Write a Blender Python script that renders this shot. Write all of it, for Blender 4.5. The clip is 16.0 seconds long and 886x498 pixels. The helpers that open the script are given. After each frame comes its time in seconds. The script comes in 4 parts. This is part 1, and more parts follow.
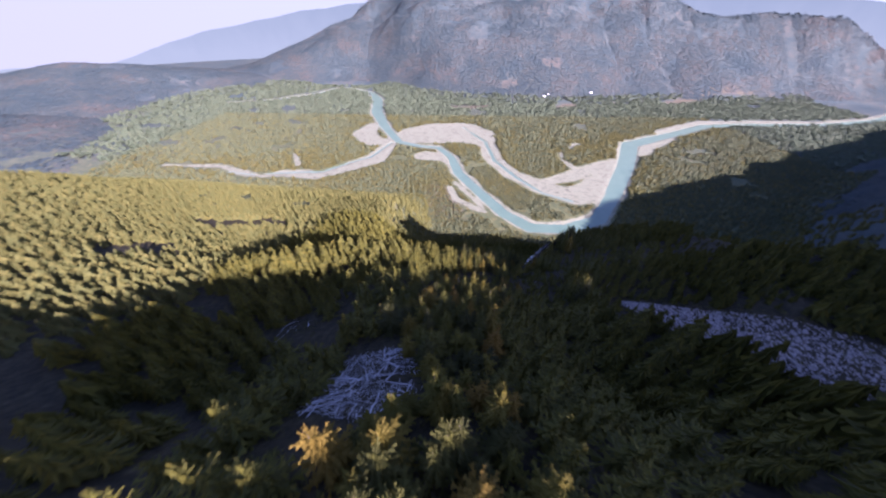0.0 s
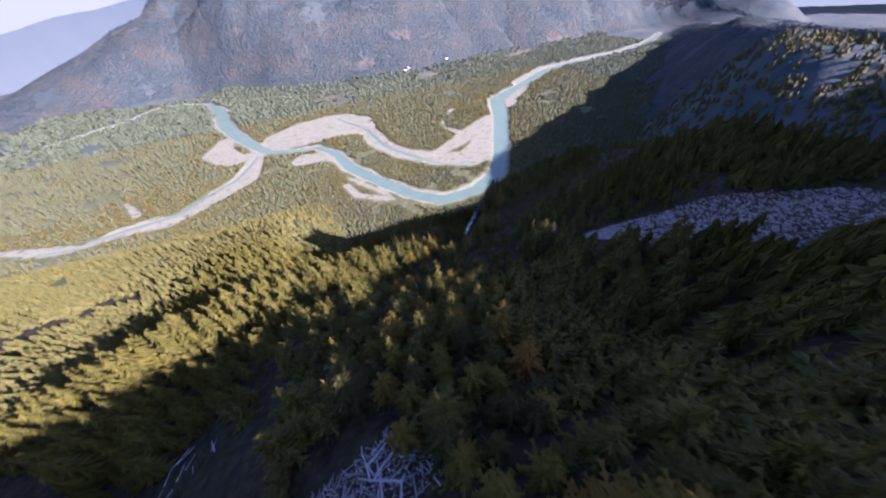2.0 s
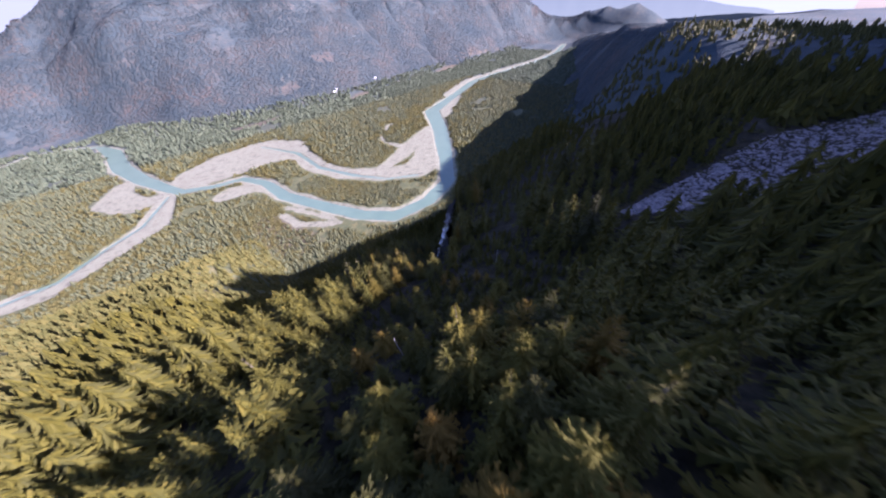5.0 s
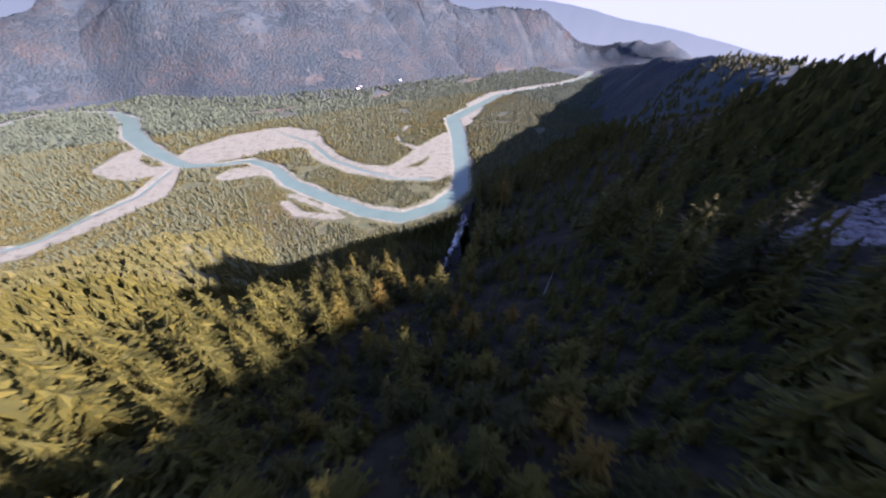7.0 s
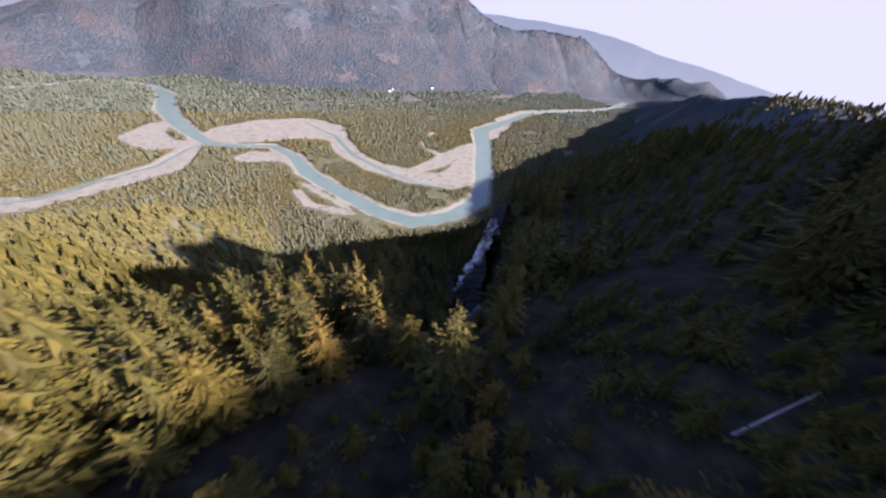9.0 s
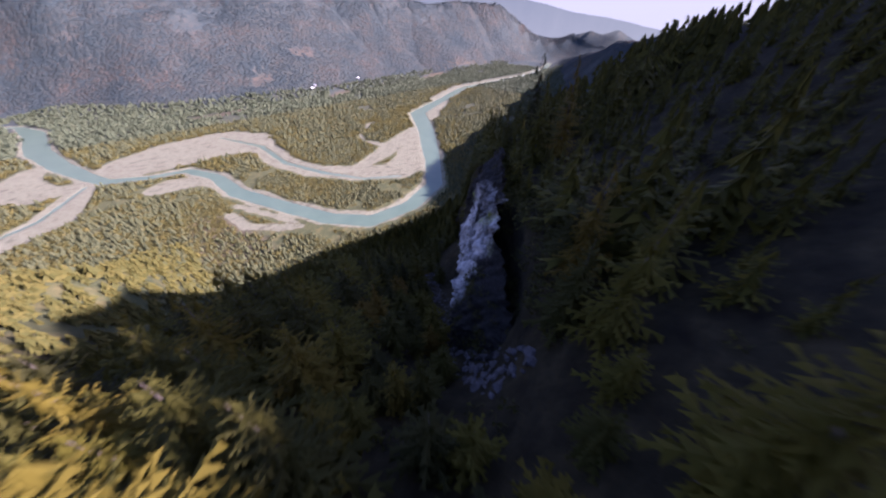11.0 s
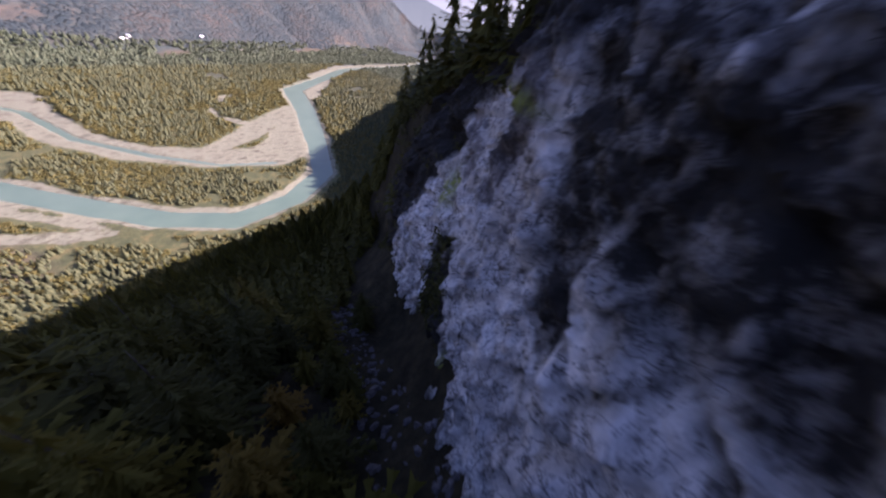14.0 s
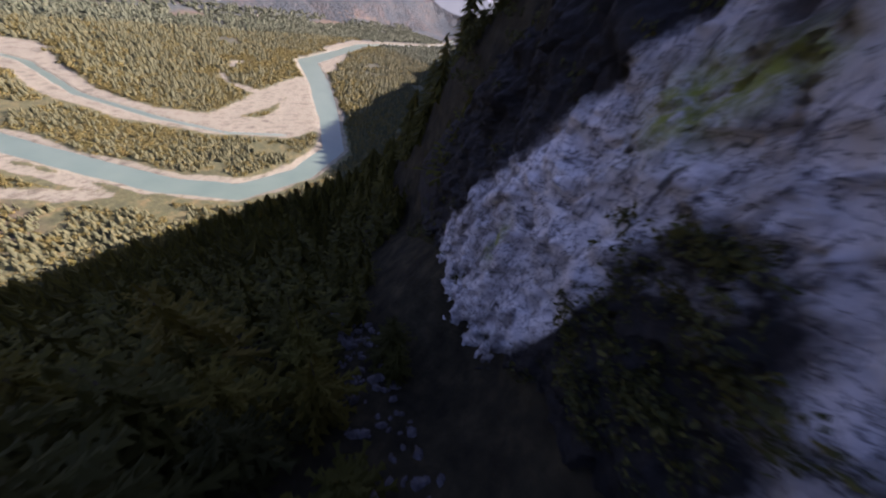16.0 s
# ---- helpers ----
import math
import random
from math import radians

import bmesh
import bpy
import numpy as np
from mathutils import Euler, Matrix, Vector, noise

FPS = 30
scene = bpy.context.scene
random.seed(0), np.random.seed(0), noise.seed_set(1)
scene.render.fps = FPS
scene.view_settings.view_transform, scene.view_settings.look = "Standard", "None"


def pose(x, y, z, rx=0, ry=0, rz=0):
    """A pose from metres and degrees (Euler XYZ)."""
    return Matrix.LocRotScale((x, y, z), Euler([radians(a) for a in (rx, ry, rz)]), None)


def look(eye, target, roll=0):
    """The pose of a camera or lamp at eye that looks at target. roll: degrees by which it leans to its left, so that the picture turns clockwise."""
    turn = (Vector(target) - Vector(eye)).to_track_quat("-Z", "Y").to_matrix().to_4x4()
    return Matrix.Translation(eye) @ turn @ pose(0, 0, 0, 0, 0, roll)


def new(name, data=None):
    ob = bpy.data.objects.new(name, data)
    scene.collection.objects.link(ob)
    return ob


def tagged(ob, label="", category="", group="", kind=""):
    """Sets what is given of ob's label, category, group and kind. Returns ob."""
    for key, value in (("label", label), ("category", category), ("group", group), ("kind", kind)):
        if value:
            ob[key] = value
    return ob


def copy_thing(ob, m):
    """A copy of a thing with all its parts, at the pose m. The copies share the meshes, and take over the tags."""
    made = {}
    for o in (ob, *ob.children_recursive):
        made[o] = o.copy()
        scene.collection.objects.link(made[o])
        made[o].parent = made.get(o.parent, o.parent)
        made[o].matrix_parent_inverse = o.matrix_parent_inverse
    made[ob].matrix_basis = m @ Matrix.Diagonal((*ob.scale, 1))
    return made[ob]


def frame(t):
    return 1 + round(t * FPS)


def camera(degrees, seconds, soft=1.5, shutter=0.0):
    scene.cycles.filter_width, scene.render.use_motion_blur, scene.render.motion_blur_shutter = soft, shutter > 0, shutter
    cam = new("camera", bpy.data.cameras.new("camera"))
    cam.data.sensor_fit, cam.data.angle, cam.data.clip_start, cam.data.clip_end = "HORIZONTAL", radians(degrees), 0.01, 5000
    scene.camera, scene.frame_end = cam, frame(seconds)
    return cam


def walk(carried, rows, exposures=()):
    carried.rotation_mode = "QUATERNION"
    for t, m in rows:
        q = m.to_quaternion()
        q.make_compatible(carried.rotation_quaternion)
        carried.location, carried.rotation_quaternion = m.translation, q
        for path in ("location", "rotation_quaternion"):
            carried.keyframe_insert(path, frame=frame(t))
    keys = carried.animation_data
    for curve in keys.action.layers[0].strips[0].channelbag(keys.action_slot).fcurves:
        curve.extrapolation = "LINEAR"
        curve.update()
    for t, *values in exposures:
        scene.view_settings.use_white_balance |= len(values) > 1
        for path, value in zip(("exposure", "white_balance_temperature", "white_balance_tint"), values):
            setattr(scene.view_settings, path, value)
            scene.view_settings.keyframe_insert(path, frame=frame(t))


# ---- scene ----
cam = camera(116.3, 16.0, soft=2.2, shutter=0.5)
PATH = [
    (0.0, pose(-0.00, 0.00, 450.00, 49.38, -0.47, 0.40)),
    (0.5, pose(-2.49, 7.57, 444.23, 48.80, 1.25, -7.44)),
    (1.0, pose(-4.47, 15.14, 438.48, 47.98, 2.54, -14.66)),
    (1.5, pose(-5.66, 22.73, 432.63, 46.99, 3.36, -20.98)),
    (2.0, pose(-6.07, 30.27, 426.64, 46.04, 4.06, -25.61)),
    (2.5, pose(-5.96, 37.46, 420.59, 45.16, 4.58, -29.22)),
    (3.0, pose(-5.47, 44.48, 414.53, 44.80, 4.88, -33.72)),
    (3.5, pose(-4.56, 51.25, 408.57, 45.03, 5.84, -37.45)),
    (4.0, pose(-3.28, 57.69, 402.59, 46.24, 6.32, -39.06)),
    (6.5, pose(13.33, 92.79, 368.79, 50.07, 1.42, -35.49)),
    (7.0, pose(17.00, 99.43, 362.20, 50.45, -0.11, -33.43)),
    (7.5, pose(20.82, 106.24, 355.69, 51.46, -2.44, -30.21)),
    (8.0, pose(24.54, 113.18, 349.39, 52.61, -5.94, -25.51)),
    (10.5, pose(42.27, 145.38, 322.30, 51.26, -0.85, -35.96)),
    (11.0, pose(45.13, 152.01, 317.26, 50.58, 0.95, -40.68)),
    (11.5, pose(48.22, 158.64, 312.12, 50.17, 2.44, -44.87)),
    (12.0, pose(51.74, 165.34, 307.03, 50.48, 3.29, -49.31)),
    (12.5, pose(56.00, 172.16, 301.83, 50.78, 2.81, -53.91)),
    (13.0, pose(60.88, 178.22, 296.43, 51.34, -1.49, -60.10)),
    (13.5, pose(65.42, 183.61, 291.74, 50.82, -4.84, -62.11)),
    (14.0, pose(69.02, 188.65, 287.58, 50.52, -8.60, -59.92)),
    (14.5, pose(72.44, 193.45, 283.36, 49.84, -11.20, -57.21)),
    (15.0, pose(75.66, 198.13, 278.84, 49.20, -11.90, -56.63)),
    (15.5, pose(78.70, 202.70, 274.30, 48.68, -11.82, -56.76)),
    (16.0, pose(81.86, 207.01, 269.96, 47.75, -11.69, -56.23)),
]
EXPOSURES = [(0.0, 2.68, 4950, 49), (4.0, 2.7, 4900, 50), (8.0, 2.5, 5080, 51), (10.5, 2.4, 5200, 52), (12.5, 2.35, 5250, 52), (13.5, 2.4, 5350, 51), (16.0, 2.4, 5600, 52)]
walk(cam, PATH, EXPOSURES)

# ---------------------------------------------------------------- world and light
SUN_AZ, SUN_EL = 138.0, 28.0          # clockwise from +y, and above the horizon
world = bpy.data.worlds.new("sky")
scene.world = world
world.use_nodes = True
wn = world.node_tree
wn.nodes.clear()
sky = wn.nodes.new("ShaderNodeTexSky")
sky.sky_type = "NISHITA"
sky.sun_disc = False
sky.sun_elevation, sky.sun_rotation = radians(SUN_EL), radians(SUN_AZ)
sky.air_density, sky.dust_density, sky.ozone_density = 1.0, 1.0, 1.0
bg = wn.nodes.new("ShaderNodeBackground")
bg.inputs["Strength"].default_value = 0.052
wo = wn.nodes.new("ShaderNodeOutputWorld")
wn.links.new(sky.outputs[0], bg.inputs["Color"])
wn.links.new(bg.outputs[0], wo.inputs["Surface"])

sun_data = bpy.data.lights.new("sun", "SUN")
sun_data.energy, sun_data.angle, sun_data.color = 5.0, radians(0.6), (1.0, 0.85, 0.62)
sun = new("sun", sun_data)
sun_way = Vector((math.sin(radians(SUN_AZ)) * math.cos(radians(SUN_EL)), math.cos(radians(SUN_AZ)) * math.cos(radians(SUN_EL)), math.sin(radians(SUN_EL))))
sun.matrix_world = look(sun_way * 900, (0, 0, 0))


# ---------------------------------------------------------------- numeric helpers
rng = np.random.default_rng(7)
LAT = rng.random((256, 256))


def vnoise(x, y):
    xi, yi = np.floor(x).astype(int), np.floor(y).astype(int)
    fx, fy = x - xi, y - yi
    fx, fy = fx * fx * (3 - 2 * fx), fy * fy * (3 - 2 * fy)
    a, b_ = LAT[xi % 256, yi % 256], LAT[(xi + 1) % 256, yi % 256]
    c, d = LAT[xi % 256, (yi + 1) % 256], LAT[(xi + 1) % 256, (yi + 1) % 256]
    return (a * (1 - fx) + b_ * fx) * (1 - fy) + (c * (1 - fx) + d * fx) * fy


def fbm(x, y, size, octaves=4, gain=0.5):
    """Layered noise from -1 to 1, with its largest waves about size metres long."""
    total, amp, norm = 0, 1.0, 0.0
    for k in range(octaves):
        s = size / 2 ** k
        total = total + amp * (vnoise(x / s + 17.3 * k, y / s + 5.1 * k) * 2 - 1)
        norm += amp
        amp *= gain
    return total / norm


def smooth(a, b_, v):
    t = np.clip((v - a) / (b_ - a), 0, 1)
    return t * t * (3 - 2 * t)


def strip(x, y, pts):
    """Distance to a bent strip of changing half width: below 0 inside it."""
    best = np.full(np.shape(x), 1e9)
    for (x0, y0, w0), (x1, y1, w1) in zip(pts[:-1], pts[1:]):
        dx, dy = x1 - x0, y1 - y0
        t = np.clip(((x - x0) * dx + (y - y0) * dy) / (dx * dx + dy * dy), 0, 1)
        best = np.minimum(best, np.hypot(x - x0 - t * dx, y - y0 - t * dy) - (w0 + (w1 - w0) * t))
    return best


def lerp_profile(v, knots):
    return np.interp(v, [k[0] for k in knots], [k[1] for k in knots])


# ---------------------------------------------------------------- plan of the valley
RIVER = [(2900, 1900, 16), (2500, 1700, 20), (2117, 1610, 22), (1637, 1590, 24), (1400, 1565, 24), (1160, 1435, 24), (850, 1275, 34), (715, 1040, 30),
         (556, 805, 24), (450, 665, 21), (345, 618, 19), (240, 622, 21), (178, 695, 19), (118, 820, 19), (55, 960, 19), (30, 1110, 15),
         (-25, 1215, 13), (-110, 1230, 11), (-205, 1280, 15), (-250, 1370, 19), (-320, 1530, 25), (-400, 1770, 32), (-460, 2100, 32),
         (-533, 2290, 15), (-726, 2440, 12), (-838, 2430, 11), (-940, 2215, 10), (-1164, 2030, 9), (-1400, 1950, 8)]
SIDE = [(-240, 1250, 30), (-275, 1090, 50), (-330, 1030, 44), (-400, 970, 32), (-455, 922, 27), (-527, 945, 36), (-593, 939, 28), (-660, 915, 12), (-735, 941, 22), (-850, 1000, 14), (-1070, 1000, 10)]
BACK = [(-235, 1340, 26), (-150, 1405, 75), (-40, 1440, 112), (85, 1452, 118), (175, 1400, 72), (195, 1230, 40), (202, 1090, 36), (247, 965, 34), (332, 855, 46),
        (425, 800, 54), (520, 835, 66), (600, 935, 56), (690, 1065, 36)]
NEAR_BARS = [[(-372, 1520, 34), (-392, 1390, 56), (-320, 1275, 46), (-260, 1290, 24)],
        [(-80, 1120, 42), (5, 1095, 34), (25, 1030, 14)],
        [(18, 850, 9), (40, 770, 12), (90, 720, 14), (125, 700, 9)],
        [(40, 885, 7), (85, 800, 8), (125, 715, 7)]]
EAST_BARS = [[(830, 1180, 40), (1080, 1370, 34), (1100, 1440, 40), (1430, 1600, 52), (1750, 1615, 56), (2117, 1625, 42), (2500, 1715, 34), (2900, 1910, 24)]]
WEST_BARS = [[(-405, 1830, 16), (-425, 1960, 26), (-440, 2080, 30)],
        [(-533, 2300, 20), (-726, 2440, 28), (-838, 2430, 30), (-940, 2215, 36), (-1047, 2150, 36), (-1164, 2030, 30), (-1400, 1950, 22)],
        [(-2050, 2450, 45), (-1850, 2400, 30)],
        [(-620, 1120, 5), (-560, 1010, 9)]]
BEND_BARS = [[(560, 1220, 12), (585, 1265, 10), (625, 1280, 6)],
        [(372, 900, 26), (455, 935, 34), (574, 1010, 34), (690, 1085, 22)],
        [(505, 1010, 12), (480, 1090, 8), (505, 1180, 6)],
        [(-190, 1295, 40), (-60, 1330, 66), (60, 1335, 56), (150, 1290, 30)]]
BARS = NEAR_BARS + EAST_BARS + WEST_BARS + BEND_BARS
SIDEWATER = [(-240, 1270, 4), (-300, 1105, 5), (-375, 1042, 5), (-450, 962, 6), (-528, 955, 5), (-700, 932, 3), (-1070, 1000, 3)]
BACKWATER = [(100, 1500, 3), (190, 1290, 7), (205, 1080, 7), (265, 925, 6), (330, 815, 5), (410, 765, 4)]
FIELD = [(40, 1905, 26), (180, 1900, 34), (290, 1930, 20)]
FIELD_2 = [(735, 1930, 30), (830, 1960, 24)]
PASTURE = [(1500, 2050, 34), (1900, 2150, 30), (2300, 2160, 26)]


def gravel_sd(x, y):
    g = np.minimum(strip(x, y, SIDE), strip(x, y, BACK))
    for bar in BARS:
        g = np.minimum(g, strip(x, y, bar))
    g = np.minimum(g, strip(x, y, RIVER) - 7 - 5 * vnoise(x / 60, y / 60))
    return g + 9 * fbm(x, y, 55, 4)


def water_sd(x, y):
    w = strip(x, y, RIVER) + 3 * fbm(x, y, 40, 3)
    w = np.minimum(w, strip(x, y, SIDEWATER) + 2 * fbm(x, y, 25, 2))
    return np.minimum(w, strip(x, y, BACKWATER) + 2 * fbm(x, y, 25, 2))


MID = [(-40, 0), (0, 0), (60, 26), (100, 62), (200, 128), (257, 170), (300, 196), (336, 220), (365, 246), (395, 274), (414, 288), (428, 298), (456, 316), (474, 338),
       (499, 349), (540, 367), (580, 396), (640, 448), (700, 494), (755, 532), (800, 540), (900, 520), (1500, 420), (2400, 300)]
LEFT = [(-40, 0), (0, 0), (80, 40), (180, 90), (300, 168), (439, 221), (530, 250), (572, 268), (630, 298), (700, 322), (760, 350), (830, 420), (900, 482), (955, 520), (1150, 500), (2000, 420)]
EAST = [(-900, 440), (-320, 520), (-220, 540), (-175, 532), (-120, 486), (-40, 415), (0, 380), (40, 347), (80, 336), (100, 331), (112, 330), (130, 328), (161, 317), (184, 304), (200, 294), (230, 274), (262, 244),
        (300, 204), (323, 176), (380, 128), (480, 60), (580, 0), (700, 0)]


def cliff_x(y):
    return 69 + 0.78 * (y - 165)


def bump(x, y, cx, cy, rx, ry, h, turn=0.0):
    c, s = math.cos(radians(turn)), math.sin(radians(turn))
    u, v = ((x - cx) * c + (y - cy) * s) / rx, (-(x - cx) * s + (y - cy) * c) / ry
    return h * np.exp(-(u * u + v * v))


def cone(x, y, cx, cy, rx, ry, h, turn=0.0, sharp=1.5):
    c, s = math.cos(radians(turn)), math.sin(radians(turn))
    u, v = ((x - cx) * c + (y - cy) * s) / rx, (-(x - cx) * s + (y - cy) * c) / ry
    return h * np.clip(1 - np.hypot(u, v), 0, 1) ** sharp


MOUNTAIN = [(-1600, 3200, 120, 700), (-1160, 3300, 320, 1000), (-710, 3427, 520, 1250), (100, 3600, 1000, 1550), (800, 3450, 980, 1500), (1400, 3050, 660, 1000),
            (1880, 2750, 500, 750), (2500, 2650, 470, 560), (2960, 2330, 390, 420), (3300, 1950, 310, 380), (3500, 1500, 220, 340)]


def ridge(x, y, pts):
    """A mountain along a crest line; each point: place, height, half width."""
    best = np.zeros(np.shape(x))
    for (x0, y0, h0, w0), (x1, y1, h1, w1) in zip(pts[:-1], pts[1:]):
        dx, dy = x1 - x0, y1 - y0
        t = np.clip(((x - x0) * dx + (y - y0) * dy) / (dx * dx + dy * dy), 0, 1)
        d = np.hypot(x - x0 - t * dx, y - y0 - t * dy) / (w0 + (w1 - w0) * t)
        best = np.maximum(best, (h0 + (h1 - h0) * t) * np.clip(1 - d, 0, 1) ** 1.2)
    return best


def height(x, y):
    x, y = np.asarray(x, float), np.asarray(y, float)
    wob = 18 * fbm(x, y, 220, 3)
    # the flank that falls from the crest to the valley
    mid = lerp_profile(580 - y, MID)
    mid = mid - 0.30 * np.clip(-20 - x, 0, 55) * smooth(170, 60, y) * smooth(-120, 0, y)
    # a rounded spur on the left, hollows beside it
    spur = strip(x, y, [(-130, 128, 0), (-62, 142, 0), (-28, 156, 0), (4, 166, 0), (30, 166, 0)])
    spur_z = lerp_profile(x, [(-150, 7), (-100, 13), (-40, 15), (-10, 9), (10, 4), (40, 2)]) * np.exp(-(spur / 17) ** 2)
    mid = mid - bump(x, y, 34, 114, 34, 19, 9) - bump(x, y, -22, 86, 30, 15, 5)
    # the steep gully under the cliff
    mid = mid - lerp_profile(y, [(120, 0), (145, 4), (160, 11), (173, 17), (195, 20), (223, 11), (260, 6), (320, 2), (380, 0)]) * np.exp(-((x - 66 - 0.6 * (y - 173)) / 17) ** 2)
    mid = mid + bump(x, y, 38, 230, 50, 42, 11) - bump(x, y, 101, 208, 11, 8, 10, 45)
    left = lerp_profile(780 + 0.12 * np.clip(-x - 200, 0, 900) + wob - y, LEFT)
    wl = smooth(-20, -110, x + 10 * fbm(x, y, 90, 2))
    z = mid * (1 - wl) + left * wl + spur_z
    # the eastern shoulder, cut off by the cliff
    east = lerp_profile(y, EAST) + 10 * smooth(150, 240, x) * smooth(60, 110, y)
    east = east - lerp_profile(y, [(60, 0), (120, 16), (155, 25), (180, 17), (205, 7), (230, 4), (260, 0)]) * (1 - smooth(0, 118, x - cliff_x(np.clip(y, 120, 300))))
    east = east - 0.85 * np.clip(x - lerp_profile(y, [(220, 205), (250, 180), (290, 150)]), 0, 120) * smooth(125, 185, y)
    east = east + bump(x, y, 150, 48, 40, 18, 6) + bump(x, y, 172, 88, 22, 14, 7)
    wide = 2.2 + 26 * smooth(167, 150, y) + 26 * smooth(232, 280, y)
    we = smooth(-1, 1, (x - cliff_x(np.clip(y, 120, 300)) - 1.5 - 6.5 * smooth(188, 200, y) - 2.2 * smooth(183, 175, y) * smooth(158, 168, y)) / wide)
    z = z * (1 - we) + east * we
    # the long range on the same side, further on
    line_r = 321 + 0.63 * (x - 873) + wob * 2
    crest_r = lerp_profile(x, [(300, 286), (400, 262), (510, 246), (600, 240), (690, 262), (790, 296), (900, 300), (1130, 284), (1280, 276), (1400, 262), (1500, 258), (1700, 232), (2000, 200), (2400, 140), (3000, 60)]) + 26 * fbm(x, y, 260, 3)
    far = crest_r * smooth(305, -35, y - line_r) * (1 - 0.35 * smooth(-100, -900, y - line_r))
    wr = smooth(250, 430, x)
    z = np.maximum(z * (1 - wr) + far * wr, 0)
    # unseen crest behind, shaped to keep the upper slope and range out of sun
    crest = lerp_profile(x, [(-900, 400), (-300, 455), (-50, 492), (60, 520), (120, 530), (180, 535), (205, 538), (240, 539), (262, 536), (276, 534), (290, 535), (306, 535), (339, 535), (348, 552), (362, 562), (407, 557), (421, 560), (433, 578), (490, 588), (522, 602), (555, 580), (603, 558), (700, 540), (900, 522), (1054, 520), (1202, 558), (1300, 605), (1434, 650), (1600, 710), (1720, 750), (2000, 700)])
    rise = 396 + (crest - 396) * np.clip(-y / 170.0, 0, 1) - 0.28 * np.clip(-170 - y, 0, 900)
    wb = smooth(40, -30, y) * smooth(2400, 2000, x)
    z = z * (1 - wb) + rise * wb
    # the great mountain opposite, its neighbours and the low hills on the left
    bank = smooth(25, 600, np.minimum(strip(x, y, RIVER), strip(x, y, BARS[6])))
    for rise_far in (bank * ridge(x, y, MOUNTAIN), bank * cone(x, y, -2350, 2050, 1500, 1000, 205, 35, 1.1), cone(x, y, -2600, 900, 1500, 800, 215, 10, 1.15)):
        z = np.where(rise_far > 0.5, np.maximum(z, rise_far), z)
    high = smooth(6, 120, z)
    rough = (fbm(x, y, 520, 5, 0.5) * 100 - 190 * np.abs(fbm(x + 900, y + 300, 700, 4, 0.45)) + 45) * smooth(1500, 2400, y) * (0.12 + 0.88 * smooth(150, 600, z)) + fbm(x, y, 160, 4) * 7
    near = smooth(420, 250, y) * smooth(-160, -60, x) * smooth(330, 240, x)
    z = z + high * (rough * (1 - near) + near * fbm(x, y, 30, 4) * 1.6)
    flat = 1 - smooth(3, 16, z)
    sd_g, sd_w = gravel_sd(x, y), water_sd(x, y)
    z = z + flat * (0.6 + 0.6 * fbm(x, y, 80, 3))
    low = smooth(4, -3, sd_g) * flat
    z = z * (1 - low) + low * (-0.5 + 0.35 * fbm(x, y, 18, 3))
    wet = smooth(5, -6, sd_w) * flat
    return z * (1 - wet) + wet * -3.5


# ---------------------------------------------------------------- mesh helpers
def mesh_from(name, verts, faces):
    """A mesh from arrays of corners and of triangles or quads."""
    me = bpy.data.meshes.new(name)
    faces = np.asarray(faces)
    n, k = faces.shape
    me.vertices.add(len(verts))
    me.vertices.foreach_set("co", np.asarray(verts, np.float32).ravel())
    me.loops.add(n * k)
    me.loops.foreach_set("vertex_index", faces.ravel().astype(np.int32))
    me.polygons.add(n)
    me.polygons.foreach_set("loop_start", np.arange(0, n * k, k, dtype=np.int32))
    me.update(calc_edges=True)
    return me


def floats(me, name, values):
    me.attributes.new(name, "FLOAT", "POINT").data.foreach_set("value", np.asarray(values, np.float32))


def smooth_faces(me):
    me.polygons.foreach_set("use_smooth", np.ones(len(me.polygons), bool))
    return me


def part(name, me, material, parent=None, label=""):
    """One mesh object, linked under a thing or under a part; me: a mesh or a bmesh."""
    if isinstance(me, bmesh.types.BMesh):
        bm, me = me, bpy.data.meshes.new(name)
        bm.to_mesh(me)
        bm.free()
    if material and not me.materials:
        me.materials.append(material)
    ob = new(name, me)
    ob.parent = parent
    return tagged(ob, label)


# ---------------------------------------------------------------- materials
def material(name, roughness=0.9, metallic=0.0, specular=0.3):
    m = bpy.data.materials.new(name)
    m.use_nodes = True
    nt = m.node_tree
    p = nt.nodes["Principled BSDF"]
    p.inputs["Roughness"].default_value, p.inputs["Metallic"].default_value = roughness, metallic
    p.inputs["Specular IOR Level"].default_value = specular
    return m, nt, p


def node(nt, kind, **values):
    n = nt.nodes.new(kind)
    for key, value in values.items():
        n.inputs[key].default_value = value
    return n


def coords(nt, scale=1.0):
    geo = nt.nodes.new("ShaderNodeNewGeometry")
    mp = nt.nodes.new("ShaderNodeMapping")
    mp.inputs["Scale"].default_value = (scale, scale, scale) if isinstance(scale, float) else scale
    nt.links.new(geo.outputs["Position"], mp.inputs["Vector"])
    return mp.outputs["Vector"]


def noise_tex(nt, vec, scale, detail=6.0, rough=0.6):
    n = node(nt, "ShaderNodeTexNoise", Scale=scale, Detail=detail, Roughness=rough)
    nt.links.new(vec, n.inputs["Vector"])
    return n.outputs["Fac"]


def ramp(nt, fac, stops):
    r = nt.nodes.new("ShaderNodeValToRGB")
    e = r.color_ramp.elements
    while len(e) < len(stops):
        e.new(0.5)
    for el, (pos, col) in zip(e, stops):
        el.position, el.color = pos, (*col, 1)
    nt.links.new(fac, r.inputs["Fac"])
    return r.outputs["Color"]


